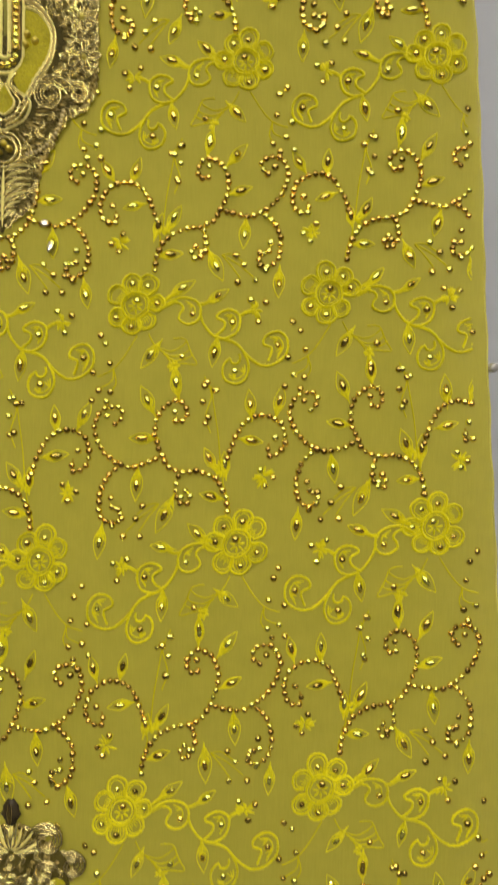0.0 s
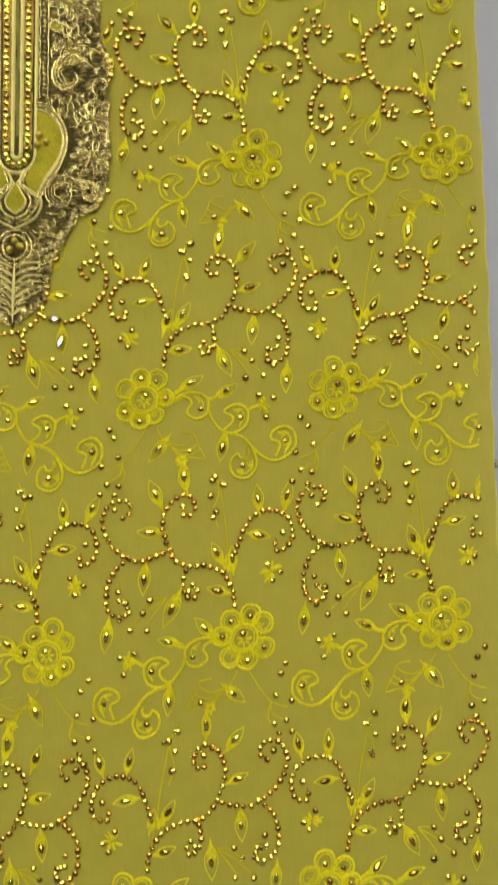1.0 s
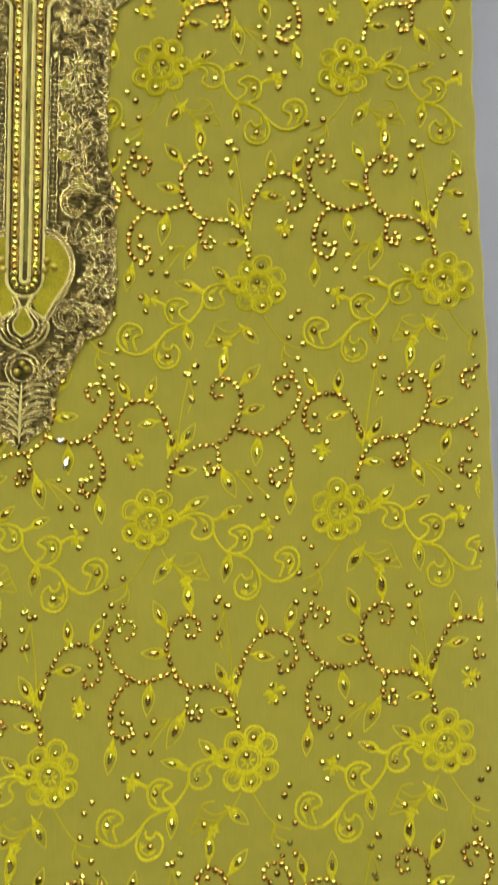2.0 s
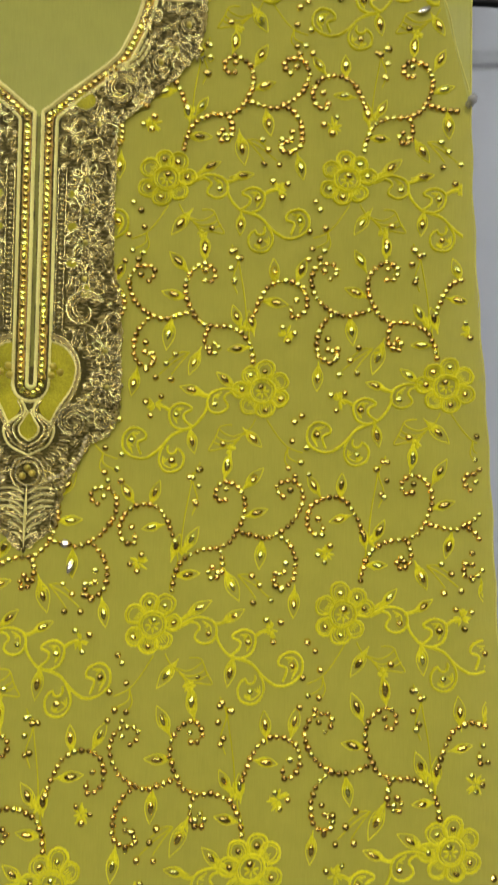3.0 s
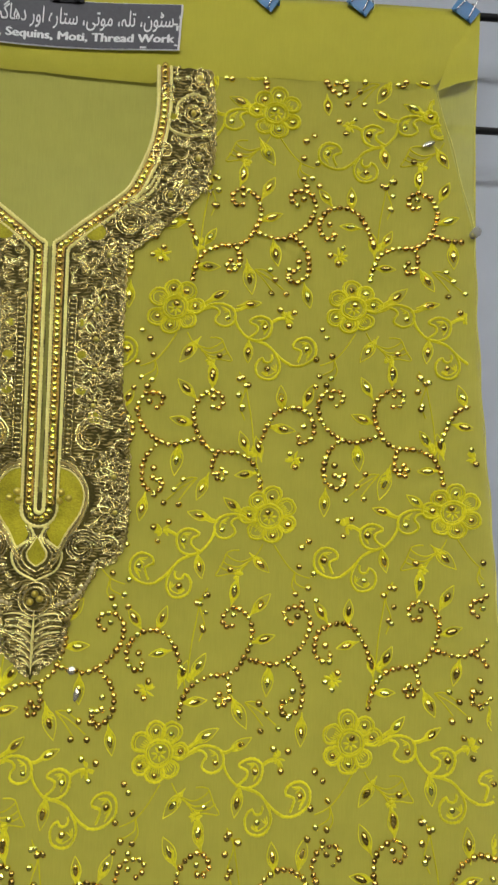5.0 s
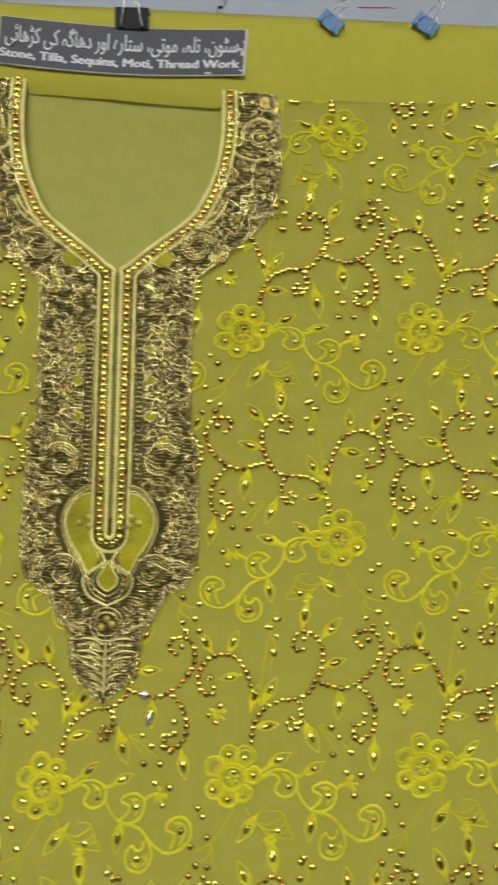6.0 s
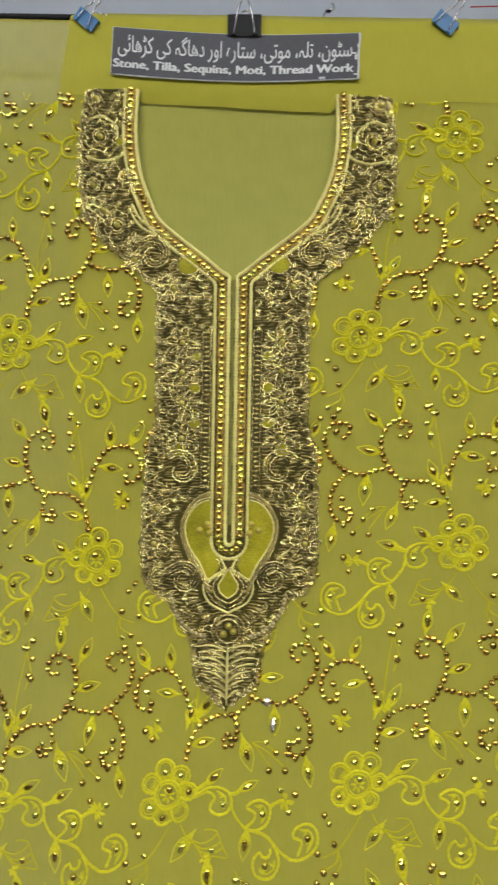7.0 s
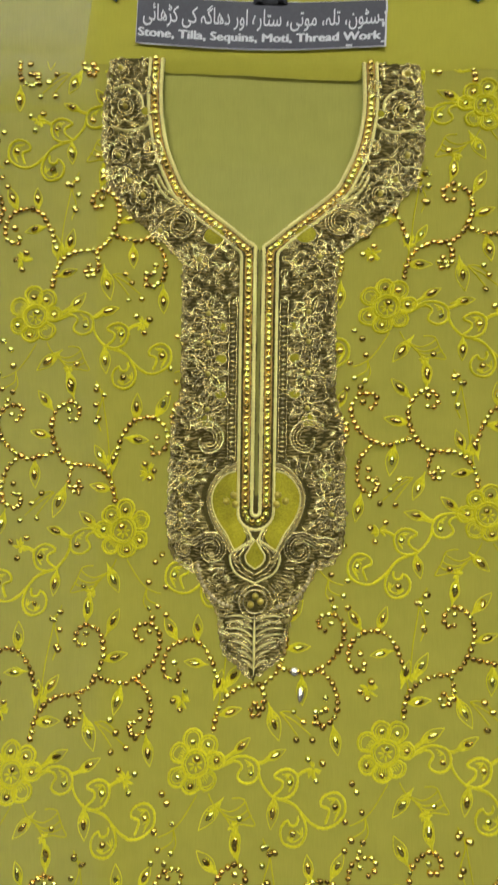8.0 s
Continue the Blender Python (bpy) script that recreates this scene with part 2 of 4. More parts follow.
def ball_mesh(name, mat, r, flat=0.8):
    s = Shape()
    vs, fs, n, m = [(0, -r * flat, 0)], [], 10, 5
    for j in range(1, m + 1):
        a = j * math.pi / 2 / m * 1.25
        vs += [(r * math.sin(a) * math.cos(k * math.tau / n), -r * flat * math.cos(a), r * math.sin(a) * math.sin(k * math.tau / n)) for k in range(n)]
    fs += [(0, 1 + k, 1 + (k + 1) % n) for k in range(n)]
    for j in range(m - 1):
        q = 1 + j * n
        fs += [(q + k, q + n + k, q + n + (k + 1) % n, q + (k + 1) % n) for k in range(n)]
    return s.add(vs, fs).mesh(name, mat)


def circle(cx, cz, r, n=20, a0=0.0, a1=360.0, sx=1.0):
    return [(cx + sx * r * math.cos(radians(a0 + (a1 - a0) * k / n)), cz + r * math.sin(radians(a0 + (a1 - a0) * k / n))) for k in range(n + 1)]


# ---------- the room ----------
def slab(name, x0, x1, y0, y1, z0, z1, mat):
    ob = new(name, box(Shape(), x0, x1, y0, y1, z0, z1).mesh(name, mat, False))
    return tagged(ob, kind="structure")


# floor, south, west and east walls stay unseen: added to close and darken reflections
slab("floor", -2.5, 2.7, -6.0, 0.16, -0.10, 0.0, FLOOR)
slab("ceiling", -2.5, 2.7, -6.0, 0.16, 2.75, 2.85, CEILING)
slab("wall_south", -2.5, 2.7, -6.1, -6.0, 0.0, 2.75, UNSEEN_WALL)
slab("wall_west", -2.6, -2.5, -6.0, 0.16, 0.0, 2.75, UNSEEN_WALL)
slab("wall_east", 2.7, 2.8, -6.0, 0.16, 0.0, 2.75, UNSEEN_WALL)
wall = slab("wall_north", -2.5, 2.7, 0.075, 0.16, 0.0, 2.75, WALL)

def ceiling_light(x, y):
    top = tagged(new("ceiling_light"), "broad white ceiling panel light with a bright diffuser", "lamp", "ceiling lights")
    top.location = (x, y, 2.75)
    s = Shape()
    box(s, -0.62, 0.62, -0.32, -0.305, -0.05, 0.0)
    box(s, -0.62, 0.62, 0.305, 0.32, -0.05, 0.0)
    box(s, -0.62, -0.605, -0.305, 0.305, -0.05, 0.0)
    box(s, 0.605, 0.62, -0.305, 0.305, -0.05, 0.0)
    part("frame", s, CEILING, top, smooth=False)
    part("diffuser", box(Shape(), -0.60, 0.60, -0.30, 0.30, -0.046, -0.040), GLOW, top, smooth=False)
    return top


lamp = ceiling_light(-1.5, -2.0)
for x in (-1.5, 0.0, 1.5):
    for y in (-2.0, -3.5, -5.0):
        if (x, y) != (-1.5, -2.0):
            copy_thing(lamp, pose(x, y, 2.75))

# the two black rods that the cloth hangs over and in front of
def rod_height(x):
    return 1.7105 - 0.055 * (x - 0.44)


for z_of, y in ((rod_height, 0.022), (lambda x: 1.591 - 0.041 * (x - 0.44), 0.026)):
    s = Shape()
    tube(s, [(x, y, z_of(x)) for x in (-1.1, -0.4, 0.0, 0.44, 1.4)], 0.0036, 10)
    rod = new("rack_rod", s.mesh("rack_rod", BLACK))
    tagged(rod, "thin black metal rod running behind the hanging cloth", "rod", "rack rods")

# ---------- the shirt piece ----------
shirt = tagged(new("shirt_piece"), "unstitched lime yellow georgette shirt front with gold stone embroidery", "fabric")


def sheet(x_of, z0, z1, nz, nx, depth, skip=None, wave=0.0012, top=None):
    """Cloth between two upright borders: x_of(z) gives both; depth sets it back from the front cloth."""
    s = Shape()
    vs, fs = [], []
    for j in range(nz + 1):
        for i in range(nx + 1):
            zz = z0 + (z1 - z0) * j / nz
            a, b = x_of(zz)
            x = a + (b - a) * i / nx
            z = zz if top is None else z0 + (top(x) - z0) * j / nz
            y = lie(z) + depth + wave * noise.noise((x * 9, z * 3, depth * 50)) + 0.4 * wave * noise.noise((x * 40, z * 4, 3.1))
            vs.append((x, y, z))
    w = nx + 1
    for j in range(nz):
        for i in range(nx):
            c = [vs[j * w + i][k] + vs[(j + 1) * w + i + 1][k] for k in (0, 2)]
            if skip is None or not skip(c[0] / 2, c[1] / 2):
                fs.append((j * w + i, j * w + i + 1, (j + 1) * w + i + 1, (j + 1) * w + i))
    return s.add(vs, fs)


def in_opening(x, z):
    return z > 1.44 and abs(x - axis(z)) < table(z, INNER) + 0.014


part("front_cloth", sheet(lambda z: (LEFT_EDGE, min(table(z, RIGHT_EDGE), seam(z))), 0.25, 1.70, 290, 180, 0.0, in_opening, 0.0006, lambda x: top_edge(x) - 0.003), CLOTH, shirt, "crinkled sheer lime yellow georgette")
part("back_cloth", sheet(lambda z: (-0.1660 + 0.002 * math.sin(9 * z), table(z, RIGHT_EDGE) + 0.001), 0.25, 1.72, 120, 90, 0.0055, None, 0.0015, lambda x: top_edge(x) + 0.0045), BACK, shirt, "plain sheer yellow-green georgette layer behind")
part("inner_strip", sheet(lambda z: (-0.1655 + 0.002 * math.sin(9 * z), -0.128), 0.25, 1.66, 80, 6, 0.003, None, 0.0006), CLOTH, shirt, "narrow turned strip of sheer yellow cloth")


# the folded band along the top, with its turned corner
def fold_band():
    s = Shape()
    vs, fs, nx, nz = [], [], 120, 12
    for i in range(nx + 1):
        f = i / nx
        for j in range(nz + 1):
            g = j / nz
            x = (-0.176 + 0.012 * g) * (1 - f) + (0.4245 - 0.040 * (1 - g) ** 1.2 + 0.002 * g) * f
            xo = x - axis(1.62)
            drop = (0.0072 + 0.022 * xo) * max(0, 1 - (abs(xo) / 0.100) ** 80) if abs(xo) < 0.100 else 0
            lo, hi = fold_low(x) - 0.004 - drop + 0.0012 * noise.noise((x * 25, 0, 1)), top_edge(x)
            z = lo + (hi - lo) * g
            bulge = 0.0010 * math.sin(math.pi * g) + 0.0006 + 0.0018 * min(1, g * 5)
            if g < 0.01:
                bulge = 0.0004
            if g > 0.93:
                bulge = 0.0024 - 0.02 * (g - 0.93)
            y = lie(z) - bulge + 0.0012 * noise.noise((x * 14, z * 20, 2))
            if drop and g < 0.12:
                y += 0.0030 * (1 - g / 0.12)
            vs.append((x, y, z))
    for i in range(nx):
        for j in range(nz):
            q = i * (nz + 1) + j
            fs.append((q, q + nz + 1, q + nz + 2, q + 1))
    # over the rod at the back
    k = len(vs)
    for i in range(nx + 1):
        x, y, z = vs[i * (nz + 1) + nz]
        r = rod_height(x)
        vs += [(x, 0.019, r + 0.0036), (x, 0.0275, r - 0.004)]
    for i in range(nx):
        a, b = i * (nz + 1) + nz, (i + 1) * (nz + 1) + nz
        c, d = k + 2 * i, k + 2 * i + 2
        fs += [(a, b, d, c), (c, d, d + 1, c + 1)]
    return s.add(vs, fs)


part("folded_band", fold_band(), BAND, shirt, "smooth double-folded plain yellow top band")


def corner_flap():
    s = Shape()
    vs, fs, n = [], [], 10
    for i in range(n + 1):
        for j in range(n + 1):
            f, g = i / n, j / n
            a = Vector((0.384, 0, 1.610)).lerp(Vector((0.4235, 0, 1.6225)), f)
            b = Vector((0.398, 0, 1.652)).lerp(Vector((0.4255, 0, 1.690)), f)
            p = a.lerp(b, g)
            h = 0.0034 + 0.0022 * math.sin(math.pi * f) * (1 - g) + 0.0015 * math.sin(math.pi * g)
            vs.append(on(p.x, p.z, h))
    for i in range(n):
        for j in range(n):
            q = i * (n + 1) + j
            fs.append((q, q + n + 1, q + n + 2, q + 1))
    return s.add(vs, fs)


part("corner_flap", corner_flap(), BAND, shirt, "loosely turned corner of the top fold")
s = Shape()
ribbon(s, [(min(table(z, RIGHT_EDGE), seam(z)) - 0.001 + 0.0008 * math.sin(z * 90), z) for z in [1.610 - 0.012 * k for k in range(112)]], 0.0015, 0.0009)
part("selvage", s, SELVAGE, shirt, "pale rolled selvage edge")
s = Shape()
ribbon(s, [(table(z, RIGHT_EDGE) + 0.001, z) for z in [1.688 - 0.012 * k for k in range(20)]], 0.002, 0.001, base=-0.0050)
part("back_selvage", s, SELVAGE, shirt)

# ---------- the repeating embroidery ----------
STONES = {"bead": [], "crystal": [], "leaf_stone": []}


def lattice(U, V):
    """Column and row of the repeat, to the cloth."""
    x = -0.07514 + 0.19667 * U + 0.01003 * V - 0.00471 * U * V - 0.00045 * V * V
    z = 0.42864 + 0.02585 * U + 0.27061 * V - 0.00601 * U * V - 0.00763 * V * V + 0.00002 * V ** 3
    return x, z


CHAINS = (
    ((9, 30), (12, 46), (21, 61), (37, 69), (54, 70), (67, 77), (76, 94), (80, 111), (74, 129), (59, 137), (49, 127), (54, 117), (62, 119)),
    ((72, 86), (87, 81), (104, 78), (121, 87), (133, 101), (138, 119), (130, 134), (114, 134), (112, 125), (119, 118)),
    ((112, 82), (125, 70), (131, 54), (129, 35), (116, 27), (110, 35), (118, 43)),
    ((56, 66), (59, 56), (57, 45), (49, 39), (45, 47), (50, 53)),
    ((10, 79), (3, 98), (-8, 113), (-25, 117), (-41, 108), (-45, 91), (-39, 80), (-29, 79), (-30, 91)),
)
LEAVES = ((-11, 129, 83, 10), (61, 153, 85, 9), (148, 130, 112, 10), (88, 140, 58, 10), (92, 104, 15, 9), (96, 61, 268, 11), (69, 31, 288, 12), (130, 11, 278, 10), (-13, 94, 183, 9), (12, 74, 86, 9), (27, 80, 66, 10), (25, 45, 6, 9), (37, 12, 38, 10), (71, 2, 22, 9), (69, -52, 270, 10), (7, -51, 232, 11), (33, -76, 278, 9))
ROUNDS = ((89, 42), (97, 31), (91, 14), (108, 15), (102, -5), (117, -8), (111, -24), (145, -28), (152, -36), (-31, -56), (-47, -62), (-42, -79), (-30, -82), (38, -55), (-21, 67), (-33, 59), (-26, 51), (111, 41), (119, 42), (110, 31), (118, 26), (60, -82), (71, -88), (60, -99), (64, -114), (142, 142), (128, 141), (31, 115), (31, 151), (25, 143), (60, 128), (125, 127), (120, 52), (-34, 96), (53, 46))
# each paisley: outline, inner line, and where its stone sits
PAISLEYS = (
    (((21, -3), (31, 2), (42, 2), (52, -3), (55, -13), (51, -21), (42, -23), (34, -18), (35, -12), (38, -8), (35, -3), (28, -1)), ((40, -1), (48, -6), (49, -14), (46, -19)), (47, -14)),
    (((68, -37), (77, -30), (78, -23), (70, -18), (76, -13), (84, -12), (92, -17), (93, -26), (89, -35), (80, -39), (72, -38)), ((78, -17), (86, -17), (89, -25), (84, -34)), (86, -24)),
    (((96, -52), (101, -62), (102, -72), (97, -81), (89, -83), (80, -79), (77, -70), (79, -63), (84, -59), (86, -63), (91, -64), (94, -60), (93, -54)), ((98, -66), (98, -74), (89, -79), (82, -74)), (89, -71)),
    (((112, -67), (122, -68), (132, -64), (139, -56), (139, -44), (133, -37), (126, -36), (118, -40), (116, -47), (124, -51), (123, -58), (120, -65)), ((122, -41), (131, -42), (135, -51), (129, -62)), (130, -49)),
)
VINES = (
    ((18, -5), (25, -2), (32, 1)),
    ((54, -12), (57, -22), (63, -31), (70, -37), (80, -40), (90, -45), (98, -54), (106, -62), (114, -67)),
    ((37, 12), (24, 4), (14, -2)),
    ((68, 1), (58, -4), (50, -4)),
    ((93, -18), (100, -14), (108, -13)),
)
FINE = (
    ((-6, -31), (-18, -50), (-28, -61), (-38, -66), (-46, -68)),
    ((-28, -61), (-29, -72), (-41, -79)),
    ((-28, -61), (-25, -74), (-29, -82)),
    ((5, -30), (9, -38), (13, -43), (21, -50), (29, -62)),
    ((16, 68), (19, 100), (24, 130), (27, 150)),
    ((60, -74), (67, -92), (62, -112), (67, -128)),
    ((74, 42), (84, 30), (94, 16)),
    ((74, 42), (90, 32), (107, 17)),
    ((74, 42), (84, 42), (96, 33)),
    ((8, 76), (14, 60), (8, 40), (7, 30)),
)
FANS = (((13, -43), (26, -48), (36, -45), (42, -39), (36, -36), (28, -36)), ((16, -46), (28, -53), (40, -51), (46, -46)), ((20, -50), (30, -57), (42, -56), (49, -52)), ((28, -62), (37, -60), (52, -62), (47, -52), (42, -39)))
TUFTS = ((108, -13, 9), (-25, 59, 10), (16, 70, 8), (30, -62, 6))
# petals of a flower: bearing, length and half-width, and whether a stone sits in it
PETALS = ((99, 31, 0.36, 1), (53, 30, 0.38, 1), (6, 29, 0.34, 1), (-52, 28, 0.40, 0), (-100, 28, 0.42, 1), (-150, 29, 0.38, 1), (148, 29, 0.40, 0))


def motif(U, V):
    """One repeat: flower, curling vine with paisleys, leaves, thread sprays and chains of stones. Odd rows are turned over."""
    side = -1 if V % 2 else 1
    rnd = random.Random(int(U * 20 + V * 1000))

    def at(u, v):
        return lattice(U + side * u / 187, V + v / 232)

    def line(pts):
        return [at(p[0], p[1]) for p in pts]

    # flower
    fu, fv = (-8.5, -2) if side > 0 else (-1.0, -1)
    c = at(fu, fv)
    if free(*c, 0.0) or free(c[0] - 0.02, c[1] - 0.02, 0):
        ring = Shape()
        for r, w in ((13.0, 2.9), (10.2, 1.5)):
            ribbon(ring, line([(fu + (r + 1.1 * noise.noise((math.cos(a) * 1.3, math.sin(a) * 1.3, U + 3 * V))) * math.cos(a), fv + (r + 1.1 * noise.noise((math.cos(a) * 1.3, math.sin(a) * 1.3, U + 3 * V))) * math.sin(a)) for a in [k * math.tau / 26 for k in range(27)]]), w / 1000, 0.0019, test=free, twist=0.12)
        for k in range(7):
            a = k * math.tau / 7 + 0.3
            ribbon(ring, line([(fu + r * math.cos(a), fv - 1 + r * math.sin(a)) for r in (1.5, 3.5, 5.5, 7.5)]), 0.0026, 0.001, taper=True, test=free)
        if ring.v:
            flower = part("flower", ring, THREAD, shirt, "yellow thread flower with looped petals")
            for deg, r0, fat, stone in PETALS:
                pet = Shape()
                a = radians(deg + rnd.uniform(-5, 5))
                r0 *= rnd.uniform(0.95, 1.07)
                loop = [(13.0, -1.0), (19, -1.12), (25, -0.98), (29, -0.52), (30.3, 0.0), (29, 0.52), (25, 0.98), (19, 1.12), (13.0, 1.0)]
                for grow, w in ((1.0, 2.6), (0.84, 1.3)):
                    pl = [(13 + (r - 13) * grow * (r0 - 13) / 17, b * fat * (1 if grow == 1 else 0.74)) for r, b in loop]
                    pts = spline([(fu + r * math.cos(a + b) + rnd.uniform(-0.5, 0.5), fv + r * math.sin(a + b) + rnd.uniform(-0.5, 0.5)) for r, b in pl], 2.2)
                    ribbon(pet, line(pts), w / 1000, 0.0017 if grow == 1 else 0.0008, test=free, twist=0.15 if grow == 1 else 0)
                for k in range(6):
                    b = fat * (k - 2.5) * 0.30
                    ribbon(pet, line([(fu + r * math.cos(a + b), fv + r * math.sin(a + b)) for r in (13.5, 16, 18.5, 20.5 + rnd.uniform(-2, 2))]), 0.0015, 0.0006, taper=True, test=free)
                if pet.v:
                    part("petal", pet, THREAD, flower)
                if stone:
                    p = at(fu + 21 * math.cos(a), fv + 21 * math.sin(a))
                    if free(*p):
                        STONES["crystal"].append((*p, 0.95))
            p = at(fu + 1.5, fv + 4.5)
            if free(*p):
                STONES["crystal"].append((*p, 1.0))
    # vine, fine threads and tufts
    def thread(name, mat, *runs):
        sh = Shape()
        for pts, w, h, taper in runs:
            ribbon(sh, line(pts), w, h, taper=taper, test=free)
        if sh.v:
            part(name, sh, mat, shirt)

    for v in VINES:
        pts = spline(v, 3)
        thread("vine", THREAD, (pts, 0.0027, 0.0011, False), ([(p[0] + 0.5, p[1] - 1.5) for p in pts], 0.0016, 0.0007, False))
    for v in FINE:
        thread("fine_thread", FAINT, (spline(v, 3), 0.0015, 0.0006, False))
    for u, v, r in TUFTS:
        runs = []
        for k in range(14):
            a = rnd.uniform(0, math.tau)
            q = r * rnd.uniform(0.6, 1.15)
            runs.append(([(u + d * q * math.cos(a + 0.2 * d), v + d * q * math.sin(a + 0.2 * d)) for d in (0.1, 0.4, 0.7, 1.0)], 0.0030, 0.0008, True))
        thread("tuft", THREAD, *runs)
    thread("fan", FAINT, *[(spline(f, 2.5), 0.0016, 0.0007, False) for f in FANS])
    # paisleys
    for rim, inner, stone in PAISLEYS:
        pz = Shape()
        ribbon(pz, line(spline(rim, 2.0)), 0.0026, 0.0017, test=free, twist=0.15)
        ribbon(pz, line(spline(inner, 2.0)), 0.0015, 0.0007, test=free)
        for k in range(5):
            f = k / 4
            a, b = inner[0], inner[-1]
            x0, z0 = stone[0] + 0.75 * (a[0] + (b[0] - a[0]) * f - stone[0]), stone[1] + 0.75 * (a[1] + (b[1] - a[1]) * f - stone[1])
            q = inner[1] if f < 0.5 else inner[2]
            ribbon(pz, line([(x0 + (q[0] - x0) * d, z0 + (q[1] - z0) * d) for d in (0.0, 0.33, 0.66, 1.0)]), 0.0016, 0.0005, taper=True, test=free)
        if len(pz.v) > 60:
            part("paisley", pz, THREAD, shirt)
            p = at(*stone)
            if free(*p):
                STONES["crystal"].append((*p, 1.0))
    # leaves with a pointed stone each
    for u, v, deg, size in LEAVES:
        lf = Shape()
        deg += rnd.uniform(-14, 14)
        size *= rnd.uniform(0.95, 1.25)
        ca, sa = math.cos(radians(deg)), math.sin(radians(deg))

        def leaf(p, q):
            return at(u + p * ca - q * sa, v + p * sa + q * ca)

        n = 12
        for flip in (1, -1):
            ribbon(lf, [leaf(size * (2.3 * k / n - 1.1), flip * 0.46 * size * math.sin(math.pi * (k / n) ** 0.85)) for k in range(n + 1)], 0.0011, 0.0005, test=free)
            for k in range(7):
                b = -1.35 * size + 1.35 * size * (k + 0.3 + 0.4 * rnd.random()) / 7
                q = rnd.uniform(0.8, 1.25) * 0.36 * size * math.sin(math.pi * (k + 1.4) / 9)
                ribbon(lf, [leaf(b + d * 4.5, flip * d * q) for d in (0.0, 0.35, 0.65, 1.0)], 0.0021, 0.0007, taper=True, test=free)
        ribbon(lf, [leaf(size * d, 0) for d in (-1.6, -1.1, -0.7, -0.2)], 0.0028, 0.0009, taper=True, test=free)
        p = at(u, v)
        if lf.v:
            LEAF_MESHES.append((p, lf))
        if free(*p):
            STONES["leaf_stone"].append((*p, deg if side > 0 else 180 - deg))
    for u, v in ROUNDS:
        p = at(u + rnd.uniform(-1.5, 1.5), v + rnd.uniform(-1.5, 1.5))
        if free(*p):
            STONES["crystal"].append((*p, 1.0))
    for ch in CHAINS:
        thread("chain_thread", BROWN_THREAD, (spline(ch, 4), 0.0024, 0.0006, False))
        for p in spline(ch, 6.8):
            p = at(p[0] + rnd.uniform(-0.5, 0.5), p[1] + rnd.uniform(-0.5, 0.5))
            if free(*p):
                STONES["bead"].append((*p, rnd.uniform(0.9, 1.1)))


LEAF_MESHES = []
for V in range(-1, 6):
    for k in range(-2, 4):
        motif(k + 0.5 if V % 2 else k, V)


def nearest(rows, key):
    """The 300 that lie nearest to the middle of the shown stretch, and the rest."""
    rows = sorted(rows, key=key)
    return rows[:300], rows[300:]


def reach(x, z):
    return abs(x - 0.22) / 0.30 + abs(z - 1.12) / 0.55


one, rest = nearest(LEAF_MESHES, lambda r: reach(*r[0]))
for p, sh in one:
    part("leaf", sh, THREAD, shirt)
s = Shape()
for p, sh in rest:
    s.add(sh.v, sh.f)
tagged(part("leaf_scatter", s, THREAD, shirt), kind="stuff")

BEAD = gem_mesh("bead", GOLD, 0.0032, 0.0032, 0.0024, 9)
CRYSTAL = gem_mesh("crystal", AMBER, 0.0035, 0.0035, 0.0025, 8)
NAVETTE = gem_mesh("leaf_stone", AMBER, 0.0034, 0.0062, 0.0027, 8, 0.40)
stone_rnd = random.Random(7)
for kind, me in (("bead", BEAD), ("crystal", CRYSTAL), ("leaf_stone", NAVETTE)):
    one, rest = nearest(STONES[kind], lambda r: reach(r[0], r[1]))
    bulk, flat = Shape(), []
    for i, (x, z, q) in enumerate(one + rest):
        turn = (q - 90) if kind == "leaf_stone" else stone_rnd.uniform(0, 360)
        size = stone_rnd.uniform(0.9, 1.1) * (1 if kind == "leaf_stone" else q)
        m = Matrix.Translation(on(x, z, 0.0007)) @ pose(0, 0, 0, stone_rnd.gauss(-2, 13), 0, stone_rnd.gauss(0, 14)) @ pose(0, 0, 0, 0, -turn, 0) @ Matrix.Scale(size, 4)
        if i < 300:
            ob = new(kind, me)
            ob.parent = shirt
            ob.matrix_basis = m
        else:
            bulk.add([m @ v.co for v in me.vertices], [tuple(f.vertices) for f in me.polygons])
            flat += [not f.use_smooth for f in me.polygons]
    if bulk.v:
        rest_ob = tagged(part(kind + "_scatter", bulk, me.materials[0], shirt), kind="stuff")
        rest_ob.data.polygons.foreach_set("use_smooth", [not q for q in flat])
LARGE = gem_mesh("large_stone", SILVER, 0.0036, 0.0085, 0.0022, 10, 0.3)
ROUND = gem_mesh("large_round_stone", SILVER, 0.0045, 0.0045, 0.0022, 12)
for me, x, z, turn in ((LARGE, 0.3765, 1.557, 60), (ROUND, 0.0335, 1.0285, 0), (LARGE, 0.0395, 1.0070, 10)):
    ob = new("large_stone", me)
    ob.parent = shirt
    ob.matrix_basis = Matrix.Translation(on(x, z, 0.002)) @ pose(0, 0, 0, -17 if z > 1.2 else -21, 0, 3) @ pose(0, 0, 0, 0, turn, 0)

# ---------- the neckline ----------

